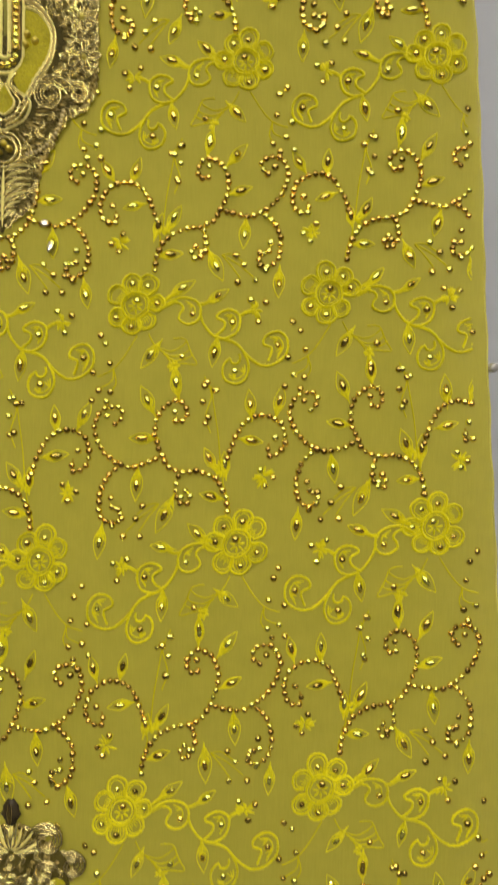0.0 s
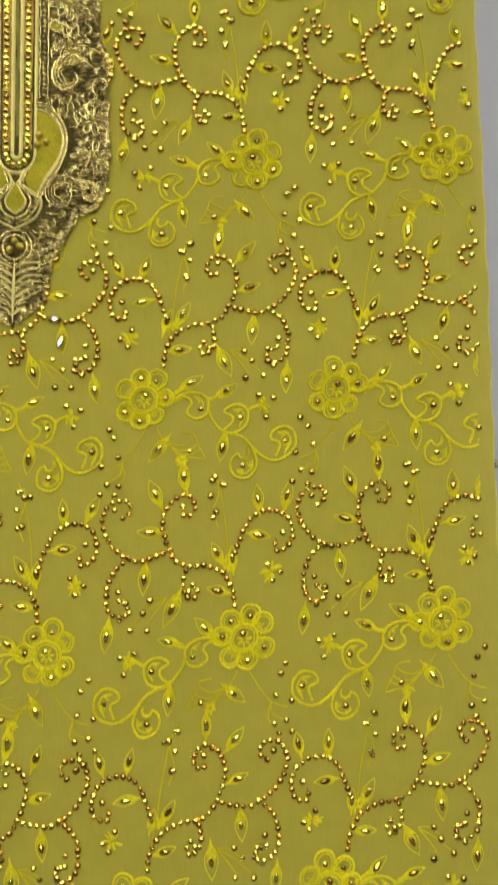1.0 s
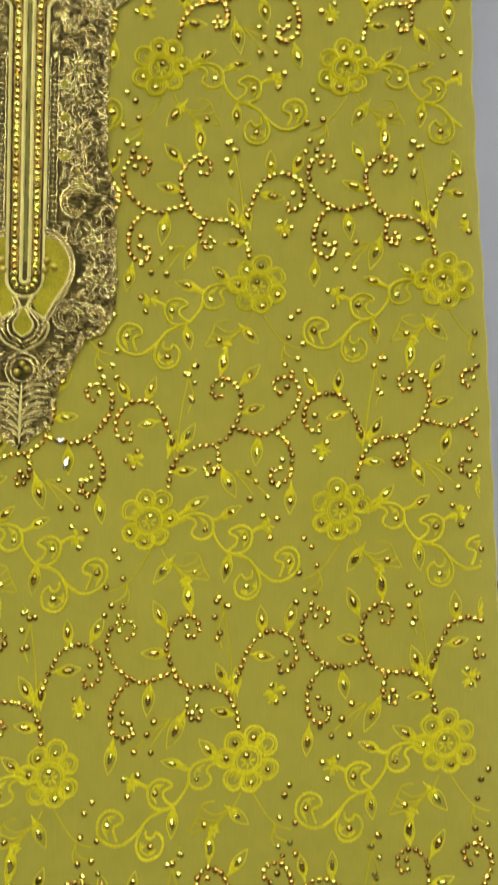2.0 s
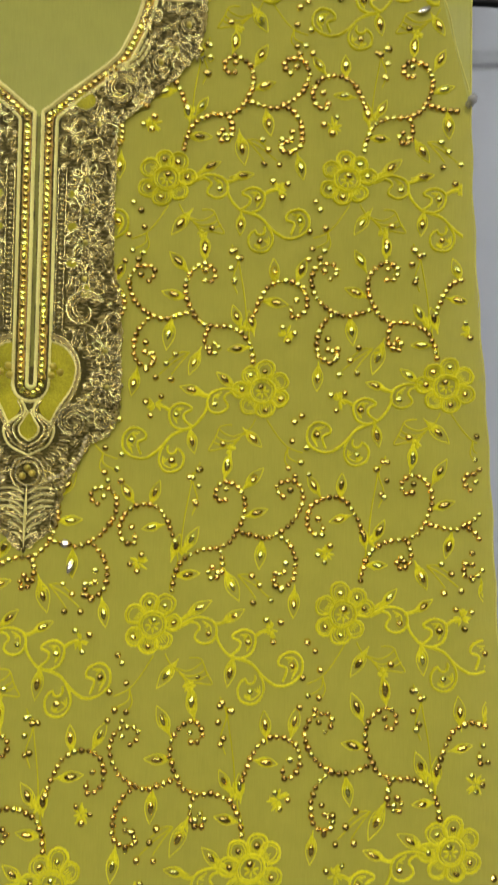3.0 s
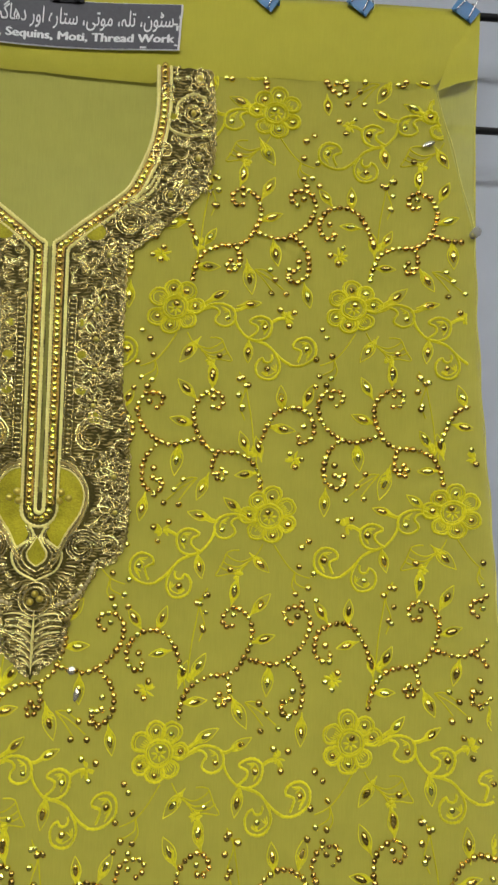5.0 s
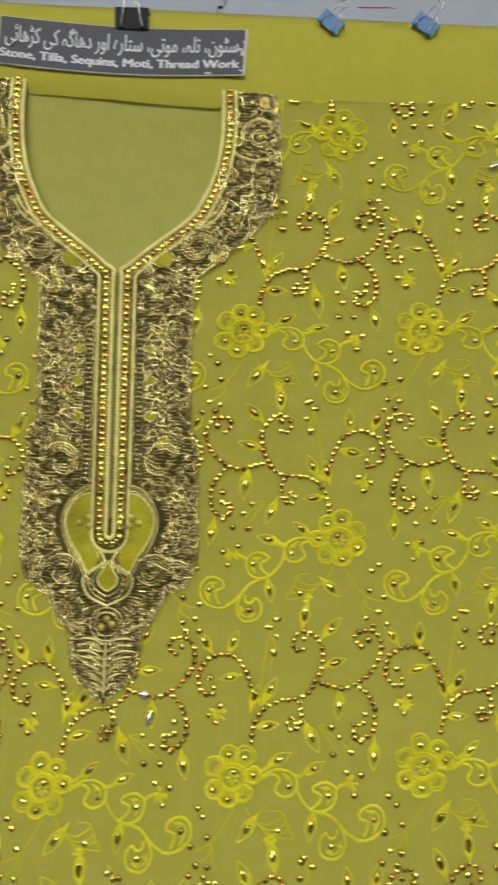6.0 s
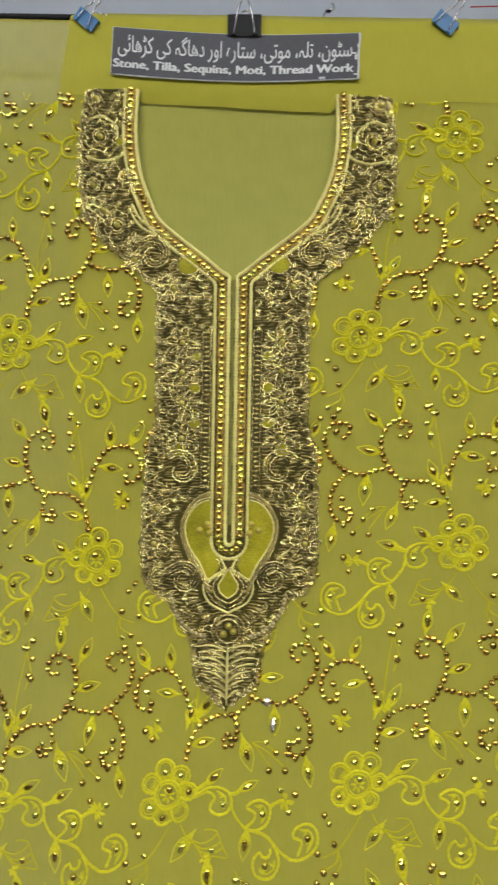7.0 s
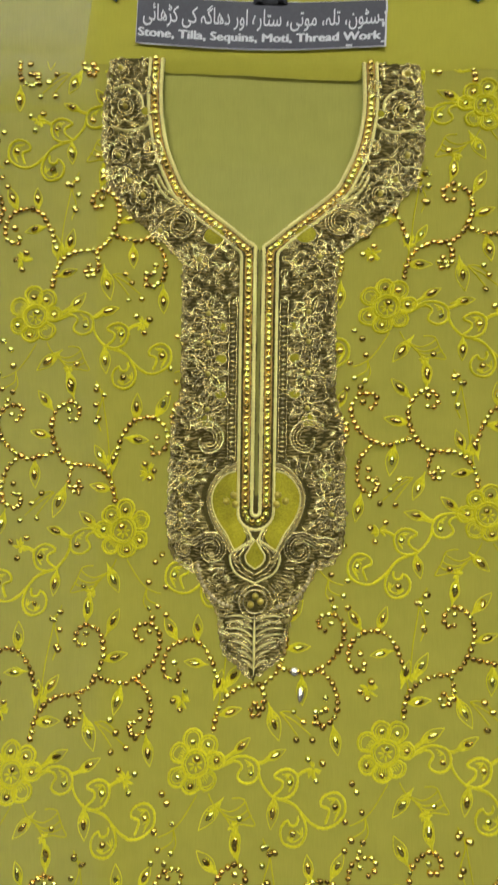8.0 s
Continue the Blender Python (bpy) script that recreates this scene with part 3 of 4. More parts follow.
def patch_base():
    s = Shape()
    for side in (1, -1):
        vs, fs, nz, nx = [], [], 210, 14
        for j in range(nz + 1):
            z = 1.638 - (1.638 - 1.018) * j / nz
            a, b = table(z, INNER), table(z, OUTER)
            b = max(b + 0.0022 * abs(math.sin(z * 190)) - 0.0035, a + 0.0006)
            for i in range(nx + 1):
                x, zz = neck(side * (a + (b - a) * i / nx), z)
                h = 0.0016 + 0.0007 * noise.noise((x * 260, z * 260, side))
                vs.append(on(x, zz, 0.0002 if i == nx else h))
        w = nx + 1
        for j in range(nz):
            fs += [(j * w + i, j * w + i + 1, (j + 1) * w + i + 1, (j + 1) * w + i) for i in range(nx)]
        s.add(vs, fs)
    return s


neckline = tagged(part("neckline_patch", patch_base(), ZARI_BASE, None), "dense antique gold zari neckline patch sewn on the shirt", "embroidery")


def nline(pts, side=1):
    return [neck(side * x, z) for x, z in pts]


def offset_outline(d, col, z_end):
    """The neck opening's border, moved outwards by d, running on as one side of the placket."""
    raw = spline([(table(z, INNER), z) for z in (1.638, 1.60, 1.575, 1.55, 1.525, 1.508, 1.489, 1.472, 1.455)], 0.004)
    out = []
    for i, p in enumerate(raw):
        a, b = raw[max(i - 1, 0)], raw[min(i + 1, len(raw) - 1)]
        t = (b - a).normalized()
        q = (p[0] - t[1] * d, p[1] + t[0] * d)
        if q[0] > col:
            out.append(q)
    z = min(out[-1][1] - 0.004, 1.452)
    while z > z_end:
        out.append((col, z))
        z -= 0.004
    out.append((col, z_end - 0.0004))
    return out


ZB = 1.1865
cords = ((0.001, 0.0042, 0.0038), (0.0135, 0.0180, 0.0032))
for d, col, w in cords:
    for side in (1, -1):
        s = Shape()
        ribbon(s, nline(spline(offset_outline(d, col, ZB), 0.0016), side), w, 0.0024, base=0.0016, twist=0.22)
        part("cord", s, CORD, neckline, "pale gold twisted cord")
    s = Shape()
    ribbon(s, nline(circle(0, ZB, col, 26, 180, 360)), w, 0.0024, base=0.0016, twist=0.22)
    part("cord", s, CORD, neckline)
s = Shape()
ribbon(s, nline([(0.0008 * math.sin(0.35 * k), 1.447 - 0.004 * k) for k in range(62)]), 0.0040, 0.0006, base=0.0016)
part("placket_slit", s, SLIT, neckline, "narrow olive slit between the stone rows")

neck_stones = []
for side in (1, -1):
    run = spline(offset_outline(0.0075, 0.0105, ZB), 0.0060)
    s = Shape()
    ribbon(s, nline(run, side), 0.0078, 0.0003, base=0.0017)
    part("stone_bed", s, GOLD_BED, neckline, "orange gold band under the stones")
    neck_stones += nline(run, side)
neck_stones += nline(circle(0, ZB, 0.0105, 5, 190, 350))
COLUMN = gem_mesh("neck_stone", AMBER, 0.0037, 0.0031, 0.0024, 8)
for x, z in neck_stones:
    ob = new("neck_stone", COLUMN)
    ob.parent = neckline
    ob.matrix_basis = Matrix.Translation(on(x, z, 0.0022)) @ pose(0, 0, 0, stone_rnd.gauss(0, 8), 0, stone_rnd.gauss(0, 8)) @ pose(0, 0, 0, 0, stone_rnd.uniform(0, 360), 0)


def stitch(shape, x, z, deg, length, w, bend=0.0, base=0.0018, h=0.0016, side=1):
    """One satin stitch: a short bowed, tapered thread."""
    pts = []
    for k in range(6):
        f = k / 5 - 0.5
        a = radians(deg)
        q = bend * length * (0.25 - f * f)
        pts.append((x + f * length * math.cos(a) - q * math.sin(a), z + f * length * math.sin(a) + q * math.cos(a)))
    ribbon(shape, nline(pts, side), w, h, base=base, taper=True)


KEEP = []


def zline(name, pts, w, side, mat=ZARI, h=0.0020, base=0.0020, taper=False, parent=None):
    """One laid metal thread as a part of the neckline."""
    s = Shape()
    ribbon(s, nline(pts, side), w, h, base=base, taper=taper, twist=0.25)
    return part(name, s, mat, parent or neckline)


def put_ball(x, z, side, parent, h=0.0030, mesh=None):
    ob = new("ball", mesh or BALL)
    ob.parent = parent
    ob.matrix_basis = Matrix.Translation(on(*neck(side * x, z), h))


def zari_flower(x, z, r, side, petals=8, turn=11):
    """A star of looped petals round a brass ball."""
    KEEP.append((side, x, z, r * 0.80))
    s = Shape()
    for k in range(petals):
        a = radians(k * 360 / petals + turn)
        ca, sa = math.cos(a), math.sin(a)
        loop = [(0.22, 0.0), (0.50, 0.17), (0.80, 0.21), (1.0, 0.06), (0.80, -0.17), (0.50, -0.17), (0.24, -0.02)]
        ribbon(s, nline(spline([(x + r * (p * ca - q * sa), z + r * (p * sa + q * ca)) for p, q in loop], 0.0016), side), 0.0019, 0.0024, base=0.0024, twist=0.25)
        stitch(s, x + 0.55 * r * ca, z + 0.55 * r * sa, math.degrees(a), 0.7 * r, 0.0012, 0, 0.0020, 0.0012, side)
    ob = part("zari_flower", s, ZARI, neckline)
    put_ball(x, z, side, ob)
    return ob


def zari_rose(x, z, r, side):
    """A wound rose: a coil, a ring of scallops and a ball at its heart."""
    KEEP.append((side, x, z, r * 0.95))
    s = Shape()
    coil = [(x + r * (0.30 + 0.36 * k / 40) * math.cos(k * 0.30), z + r * (0.30 + 0.36 * k / 40) * math.sin(k * 0.30)) for k in range(41)]
    ribbon(s, nline(coil, side), 0.0017, 0.0024, base=0.0024)
    ob = part("zari_rose", s, ZARI, neckline)
    for k in range(9):
        a = k * 40 + 13
        zline("scallop", circle(x + 0.80 * r * math.cos(radians(a)), z + 0.80 * r * math.sin(radians(a)), 0.26 * r, 8, a - 105, a + 105), 0.0016, side, h=0.0022, base=0.0021, parent=ob)
    put_ball(x, z, side, ob, 0.0036)
    return ob


def zari_scroll(x, z, r, a0, turns, side, tail=0.0, lines=3):
    """A volute of parallel laid threads with dark gaps between them."""
    KEEP.append((side, x, z, r * 0.98))
    s = Shape()
    for j in range(lines):
        pts = []
        off = 0.0029 * j
        if tail:
            pts += [(x + (r - off) * math.cos(radians(a0)) + math.copysign(tail, turns) * (1 - k / 4) * math.sin(radians(a0)), z + (r - off) * math.sin(radians(a0)) - math.copysign(tail, turns) * (1 - k / 4) * math.cos(radians(a0))) for k in range(4)]
        for k in range(30):
            f = k / 29
            a = radians(a0 + turns * f * (1 - 0.16 * j))
            q = max((r - off) * (1 - 0.70 * f ** 1.2), 0.0012)
            pts.append((x + q * math.cos(a), z + q * math.sin(a)))
        ribbon(s, nline(pts, side), (0.0024, 0.0015, 0.0020, 0.0014)[j], 0.0028, base=0.0022, twist=0.25)
    return part("zari_scroll", s, ZARI, neckline)


def zari_spray(x, z, deg, length, side, pairs=4):
    s = Shape()
    c, d = math.cos(radians(deg)), math.sin(radians(deg))
    stitch(s, x, z, deg, length, 0.0016, 0, 0.0022, 0.002, side)
    spray = part("zari_spray", s, ZARI, neckline)
    for k in range(pairs):
        f = (k + 0.5) / pairs - 0.5
        q = length * (0.42 - 0.25 * abs(f))
        for e in (1, -1):
            b = deg + e * 52
            s = Shape()
            stitch(s, x + f * length * c + 0.5 * q * math.cos(radians(b)), z + f * length * d + 0.5 * q * math.sin(radians(b)), b, q, 0.0022, -0.9 * e, 0.0020, 0.0022, side)
            part("leaf_stitch", s, ZARI, spray)
    return spray


BALL = ball_mesh("ball", BRASS, 0.0029, 0.9)
LARGE_BALL = ball_mesh("large_ball", BRASS, 0.0036, 0.95)
PEARL_MESH = ball_mesh("silver_bead", PEARL, 0.0022)
LOBE = ((0.0175, 1.2280), (0.0310, 1.2235), (0.0415, 1.2110), (0.0442, 1.1975), (0.0395, 1.1810), (0.0285, 1.1640), (0.0200, 1.1480), (0.0130, 1.1545), (0.0085, 1.1640), (0.0105, 1.1700), (0.0170, 1.1790), (0.0188, 1.1950), (0.0180, 1.2150))

for side in (1, -1):
    # the long sides of the placket
    for k, z in enumerate((1.3860, 1.3565, 1.3255, 1.2900)):
        zari_flower(0.0500, z, 0.0165, side, 8, 11 + 17 * k)
    for z, a in ((1.425, 150), (1.409, 20), (1.371, 175), (1.340, 10), (1.307, 170)):
        zari_spray(0.042 if a > 90 else 0.066, z, a, 0.020, side, 3)
    zari_scroll(0.0500, 1.2585, 0.0205, 60, 330, side, 0.006, 4)
    zari_scroll(0.0810, 1.2500, 0.0085, 200, -330, side, 0.006, 2)
    zari_flower(0.0735, 1.2195, 0.0150, side)
    zari_flower(0.0760, 1.1840, 0.0160, side, 9, 3)
    zari_spray(0.057, 1.237, 12, 0.024, side, 4)
    # large volutes under the heart
    zari_scroll(0.0445, 1.1490, 0.0180, 60, 440, side, 0.014, 4)
    zari_scroll(0.0710, 1.1500, 0.0110, 100, -380, side, 0.008, 3)
    # beaded braid beside the placket
    s = Shape()
    for k in range(33):
        stitch(s, 0.0255, 1.396 - 0.0048 * k, 8 if k % 2 else -8, 0.0052, 0.0030, 0, 0.0018, 0.0024, side)
    part("braid", s, ZARI, neckline, "beaded gold braid")
    for dx in (0.0216, 0.0294):
        zline("braid_edge", [(dx + 0.0003 * math.sin(k * 1.3), 1.398 - 0.0032 * k) for k in range(51)], 0.0013, side, h=0.0016, base=0.0018)
    # the heart's lobe
    s = Shape()
    outline = spline(LOBE, 0.003)
    cx, cz = 0.0295, 1.20
    vs = [on(*neck(side * cx, cz), 0.0034)]
    for grow in (0.6, 1.0):
        vs += [on(*neck(side * (cx + (p[0] - cx) * grow), cz + (p[1] - cz) * grow), 0.0032 if grow < 1 else 0.0024) for p in outline]
    n = len(outline)
    fs = [(0, 1 + k, 1 + (k + 1) % n) for k in range(n)] + [(1 + k, 1 + n + k, 1 + n + (k + 1) % n, 1 + (k + 1) % n) for k in range(n)]
    s.add(vs, fs)
    lobe = part("heart_lobe", s, HEART, neckline, "olive yellow raw silk lobe")
    edge = outline[1:int(n * 0.60)]
    for grow, w, m in ((1.02, 0.0015, CORD), (1.13, 0.0022, ZARI), (1.23, 0.0030, ANTIQUE), (1.34, 0.0017, ZARI)):
        zline("heart_edge", [(cx + (q[0] - cx) * grow, cz + (q[1] - cz) * grow) for q in edge], w, side, m, 0.0022, 0.0022, parent=lobe)
    for dx, dz in ((-0.0045, -0.0045), (0.0045, -0.0015), (-0.0030, 0.0045)):
        put_ball(0.0250 + dx, 1.1990 + dz, side, lobe, 0.0036, LARGE_BALL)
    # bands round the diamond, a fan below them and the beaded border
    for grow, w, m in ((1.0, 0.0017, CORD), (1.55, 0.0024, ZARI), (2.05, 0.0016, ZARI), (2.55, 0.0022, CORD)):
        zline("diamond_edge", spline([(0.0006 * grow, 1.1435 + 0.0150 * min(grow, 1.1)), (0.0058 * grow, 1.1435 + 0.006 * min(grow, 1.3)), (0.0098 * grow, 1.1425), (0.0076 * grow, 1.1435 - 0.0085 * grow ** 0.8), (0.0, 1.1435 - 0.0142 * grow ** 0.75)], 0.002), w, side, m, 0.0022, 0.0022)
    for off, w in ((0.0, 0.0024), (0.0034, 0.0018)):
        zline("zari_stem", spline([(0.0085 + off, 1.1695), (0.0055 + off, 1.1645), (0.0040 + off, 1.1595), (0.0062 + off, 1.1530)], 0.002), w, side, CORD if off == 0 else ZARI, 0.0024, 0.0026)
    for k in range(12):
        a = radians(-2 - 7.2 * k)
        r1 = 0.050 - 0.0012 * k
        zline("fan_stitch", [(d * math.cos(a + 0.25 * (d / r1 - 0.5)), 1.137 + d * math.sin(a + 0.25 * (d / r1 - 0.5)) * 0.9) for d in (0.030, 0.033, 0.036, 0.040, r1 - 0.005)], 0.0026, side, ANTIQUE if k % 2 else ZARI, 0.0021, 0.0019, True)
    for p in spline([(0.0575, 1.1330), (0.0533, 1.1170), (0.0448, 1.1045), (0.0345, 1.0960), (0.0200, 1.0915)], 0.0044):
        ob = new("silver_bead", PEARL_MESH)
        ob.parent = neckline
        ob.matrix_basis = Matrix.Translation(on(*neck(side * p[0], p[1]), 0.0040))
    # the palmette that ends it
    for k in range(7):
        z = 1.0290 + 0.0078 * k
        q = 0.012 + 0.018 * min(1, (k + 1) / 4)
        a = 74 - 5 * k
        for j, (da, w) in enumerate(((0, 0.0020), (-14, 0.0016), (13, 0.0016))):
            run = [(q * (1 - 0.12 * j) * d * math.cos(radians(a + da - 34 * d)), z + q * (1 - 0.12 * j) * d * math.sin(radians(a + da - 34 * d))) for d in (0.06, 0.28, 0.5, 0.75, 1.0)]
            zline("frond", run, w, side, CORD if j == 0 else ZARI if j == 1 else ANTIQUE, 0.0022, 0.0021, True)
    # arms up to the shoulders
    for x, z, r in ((0.1375, 1.5895, 0.0150), (0.1440, 1.5419, 0.0125), (0.1180, 1.5030, 0.0135), (0.1430, 1.6270, 0.0095)):
        zari_rose(x, z, r, side)
    zari_scroll(0.0805, 1.4740, 0.0190, 60, 400, side, 0.012, 4)
    zari_scroll(0.1100, 1.5480, 0.0110, 190, -360, side, 0.014, 3)
    zari_scroll(0.1130, 1.6120, 0.0085, 250, -340, side, 0.010, 2)
    zari_flower(0.1330, 1.5175, 0.0145, side, 9)
    zari_flower(0.0600, 1.4400, 0.0120, side, 7)
    zari_flower(0.1005, 1.4690, 0.0110, side, 7)
    for pts in (((0.152, 1.570), (0.135, 1.566), (0.118, 1.570), (0.112, 1.578)), ((0.104, 1.524), (0.094, 1.508), (0.076, 1.497), (0.060, 1.487)), ((0.107, 1.520), (0.097, 1.504), (0.080, 1.4935), (0.062, 1.4835)), ((0.150, 1.606), (0.136, 1.610), (0.122, 1.600), (0.120, 1.585))):
        zline("zari_stem", spline(pts, 0.003), 0.0022, side, CORD, 0.0022, 0.0022)
    for x, z, a in ((0.120, 1.628, 100), (0.128, 1.560, 170), (0.150, 1.512, -20), (0.104, 1.487, 130), (0.070, 1.452, -30), (0.040, 1.432, 10), (0.034, 1.452, 120)):
        zari_spray(x, z, a, 0.018, side, 3)
    # small eyes of bare silk
    for x, z, r in ((0.0455, 1.4630, 0.0085), (0.0520, 1.2780, 0.0060), (0.0360, 1.3720, 0.0040), (0.0370, 1.3400, 0.0045), (0.0370, 1.3050, 0.0045), (0.1165, 1.5850, 0.0040)):
        KEEP.append((side, x, z, r * 1.3))
        s = Shape()
        c0 = on(*neck(side * x, z), 0.0036)
        ring = [on(*neck(side * px, pz), 0.0030) for px, pz in circle(x, z, r, 16, 0, 337.5, 1.2)]
        s.add([c0] + ring, [(0, 1 + k, 1 + (k + 1) % 17) for k in range(17)])
        eye = part("silk_eye", s, HEART, neckline, "bare olive silk between the zari")
        zline("eye_edge", circle(x, z, r * 1.12, 18, 0, 360, 1.2), 0.0017, side, parent=eye)
    # ragged outer edge of overlapping loops
    edge_rnd = random.Random(5 + side)
    z = 1.632
    while z > 1.024:
        x = table(z, OUTER)
        dx, dz = x - table(z - 0.006, OUTER), 0.006
        out = math.degrees(math.atan2(-dx, dz)) if x > 0.004 else -60
        r = edge_rnd.uniform(0.0030, 0.0048)
        s = Shape()
        for g, w in ((1.0, 0.0018), (0.5, 0.0014)):
            ribbon(s, nline(circle(x - 0.0028, z, r * g, 10, out - 115, out + 115), side), w, 0.0022, base=0.0012, twist=0.2)
        part("edge_loop", s, ZARI if edge_rnd.random() < 0.6 else ANTIQUE, neckline)
        z -= edge_rnd.uniform(0.0052, 0.0075) * dz / math.hypot(dx, dz)

s = Shape()
vs = [on(*neck(px, pz), 0.0032) for px, pz in ((0, 1.1580), (0.0056, 1.1492), (0.0096, 1.1425), (0.0074, 1.1355), (0, 1.1298), (-0.0074, 1.1355), (-0.0096, 1.1425), (-0.0056, 1.1492))]
part("diamond", s.add(vs, [tuple(range(8))]), HEART, neckline, "olive yellow silk diamond")
s = Shape()
for r, w in ((0.0165, 0.0022), (0.0118, 0.0030)):
    ribbon(s, nline(circle(0.001, 1.0970, r, 24)), w, 0.0026, base=0.0022)
rosette = part("rosette", s, ZARI, neckline, "ringed gold zari rosette")
for dx, dz in ((-0.0045, -0.0025), (0.0050, 0.0005), (0.0, 0.0055)):
    put_ball(0.001 + dx, 1.0970 + dz, 1, rosette, 0.0042, LARGE_BALL)
zline("stem", [(0.0005, 1.084 - 0.004 * k) for k in range(16)], 0.0030, 1, CORD, 0.0026, 0.0026, True)

# filling: low couched rows, and small curls, combs and buds wherever no larger motif lies
low, fill = Shape(), Shape()
fr = random.Random(11)


def bare(side, x, z, grow=0.0):
    """No larger motif here."""
    return not any((x - kx) ** 2 + (z - kz) ** 2 < (kr + grow) ** 2 for ks, kx, kz, kr in KEEP if ks == side)


def inner_limit(z):
    if z > 1.455:
        return table(z, INNER) + 0.018
    if z > 1.400:
        return 0.0215
    if z > 1.238:
        return 0.0310
    if z > 1.165:
        return table(z, ((1.238, 0.022), (1.228, 0.036), (1.2235, 0.046), (1.211, 0.0535), (1.1975, 0.0555), (1.181, 0.0505), (1.165, 0.044)))
    return 0.040 if z > 1.128 else 0.004


for side in (1, -1):
    z0 = 1.634
    while z0 > 1.024:
        b = table(z0, OUTER)
        x, run, left = inner_limit(z0), [], fr.randint(6, 12)
        while x < b - 0.001:
            z = z0 + 0.0022 * noise.noise((x * 130, z0 * 110, side))
            if left > 0:
                run.append((x, z))
                left -= 1
            else:
                ribbon(low, nline(run, side), fr.uniform(0.0014, 0.0022), 0.0011, base=0.0014, taper=True)
                run, left = [], fr.randint(6, 12)
            x += 0.0013
        ribbon(low, nline(run, side), 0.0020, 0.0011, base=0.0014, taper=True)
        z0 -= fr.uniform(0.0026, 0.0036)
    spots = []
    for k in range(5200):
        z = fr.uniform(1.030, 1.632)
        lo, b = inner_limit(z), table(z, OUTER)
        if b - lo < 0.008:
            continue
        x = fr.uniform(lo + 0.002, b - 0.0025)
        if math.hypot(x, z - 1.137) < 0.034 or math.hypot(x, z - 1.097) < 0.018:
            continue
        gap = 0.0074
        if bare(side, x, z, 0.002) and all((x - p) ** 2 + (z - q) ** 2 > gap * gap for p, q in spots):
            spots.append((x, z))
    for x, z in spots:
        a0 = fr.uniform(0, 360)
        kind = fr.random()
        if kind < 0.45:
            for r, w in ((0.0048, 0.0019), (0.0024, 0.0015)):
                ribbon(fill, nline(circle(x, z, r, 11, a0, a0 + 235), side), w, 0.0021, base=0.0022, taper=True)
        elif kind < 0.75:
            for e in (-50, -25, 0, 25, 50):
                q = a0 + e
                stitch(fill, x + 0.002 * math.cos(radians(q)), z + 0.002 * math.sin(radians(q)), q, 0.0075, 0.0018, 0.3, 0.0021, 0.0023, side)
        else:
            for e in (1, -1):
                stitch(fill, x, z, a0, 0.0100, 0.0018, e * 1.3, 0.0021, 0.0024, side)
            stitch(fill, x, z, a0, 0.0055, 0.0012, 0, 0.0021, 0.0016, side)
tagged(part("couching", low, ANTIQUE, neckline), kind="stuff")
tagged(part("filling_stitches", fill, ZARI, neckline), kind="stuff")

# ---------- the border motif near the hem ----------
hem_axis = 0.003


def hem_base():
    s = Shape()
    vs, fs, nz, nx = [], [], 40, 24
    for j in range(nz + 1):
        z = 0.452 - 0.18 * j / nz
        hw = 0.003 + 0.052 * min(1, max(0, (0.438 - z) / 0.038)) ** 0.8 + 0.0025 * abs(math.sin(z * 180))
        for i in range(nx + 1):
            f = 2 * i / nx - 1
            vs.append(on(hem_axis + hw * f, z, 0.0001 if abs(f) == 1 else 0.0016))
    w = nx + 1
    for j in range(nz):
        fs += [(j * w + i, j * w + i + 1, (j + 1) * w + i + 1, (j + 1) * w + i) for i in range(nx)]
    return s.add(vs, fs)


hem = tagged(part("hem_patch", hem_base(), ZARI_BASE, None), "dark antique gold zari scroll patch above the hem", "embroidery")


def hem_ribbon(name, pts, w, side, taper=False, mat=ZARI, h=0.0022):
    s = Shape()
    ribbon(s, [(hem_axis + side * x, z) for x, z in pts], w, h, base=0.0018, taper=taper)
    return part(name, s, mat, hem)


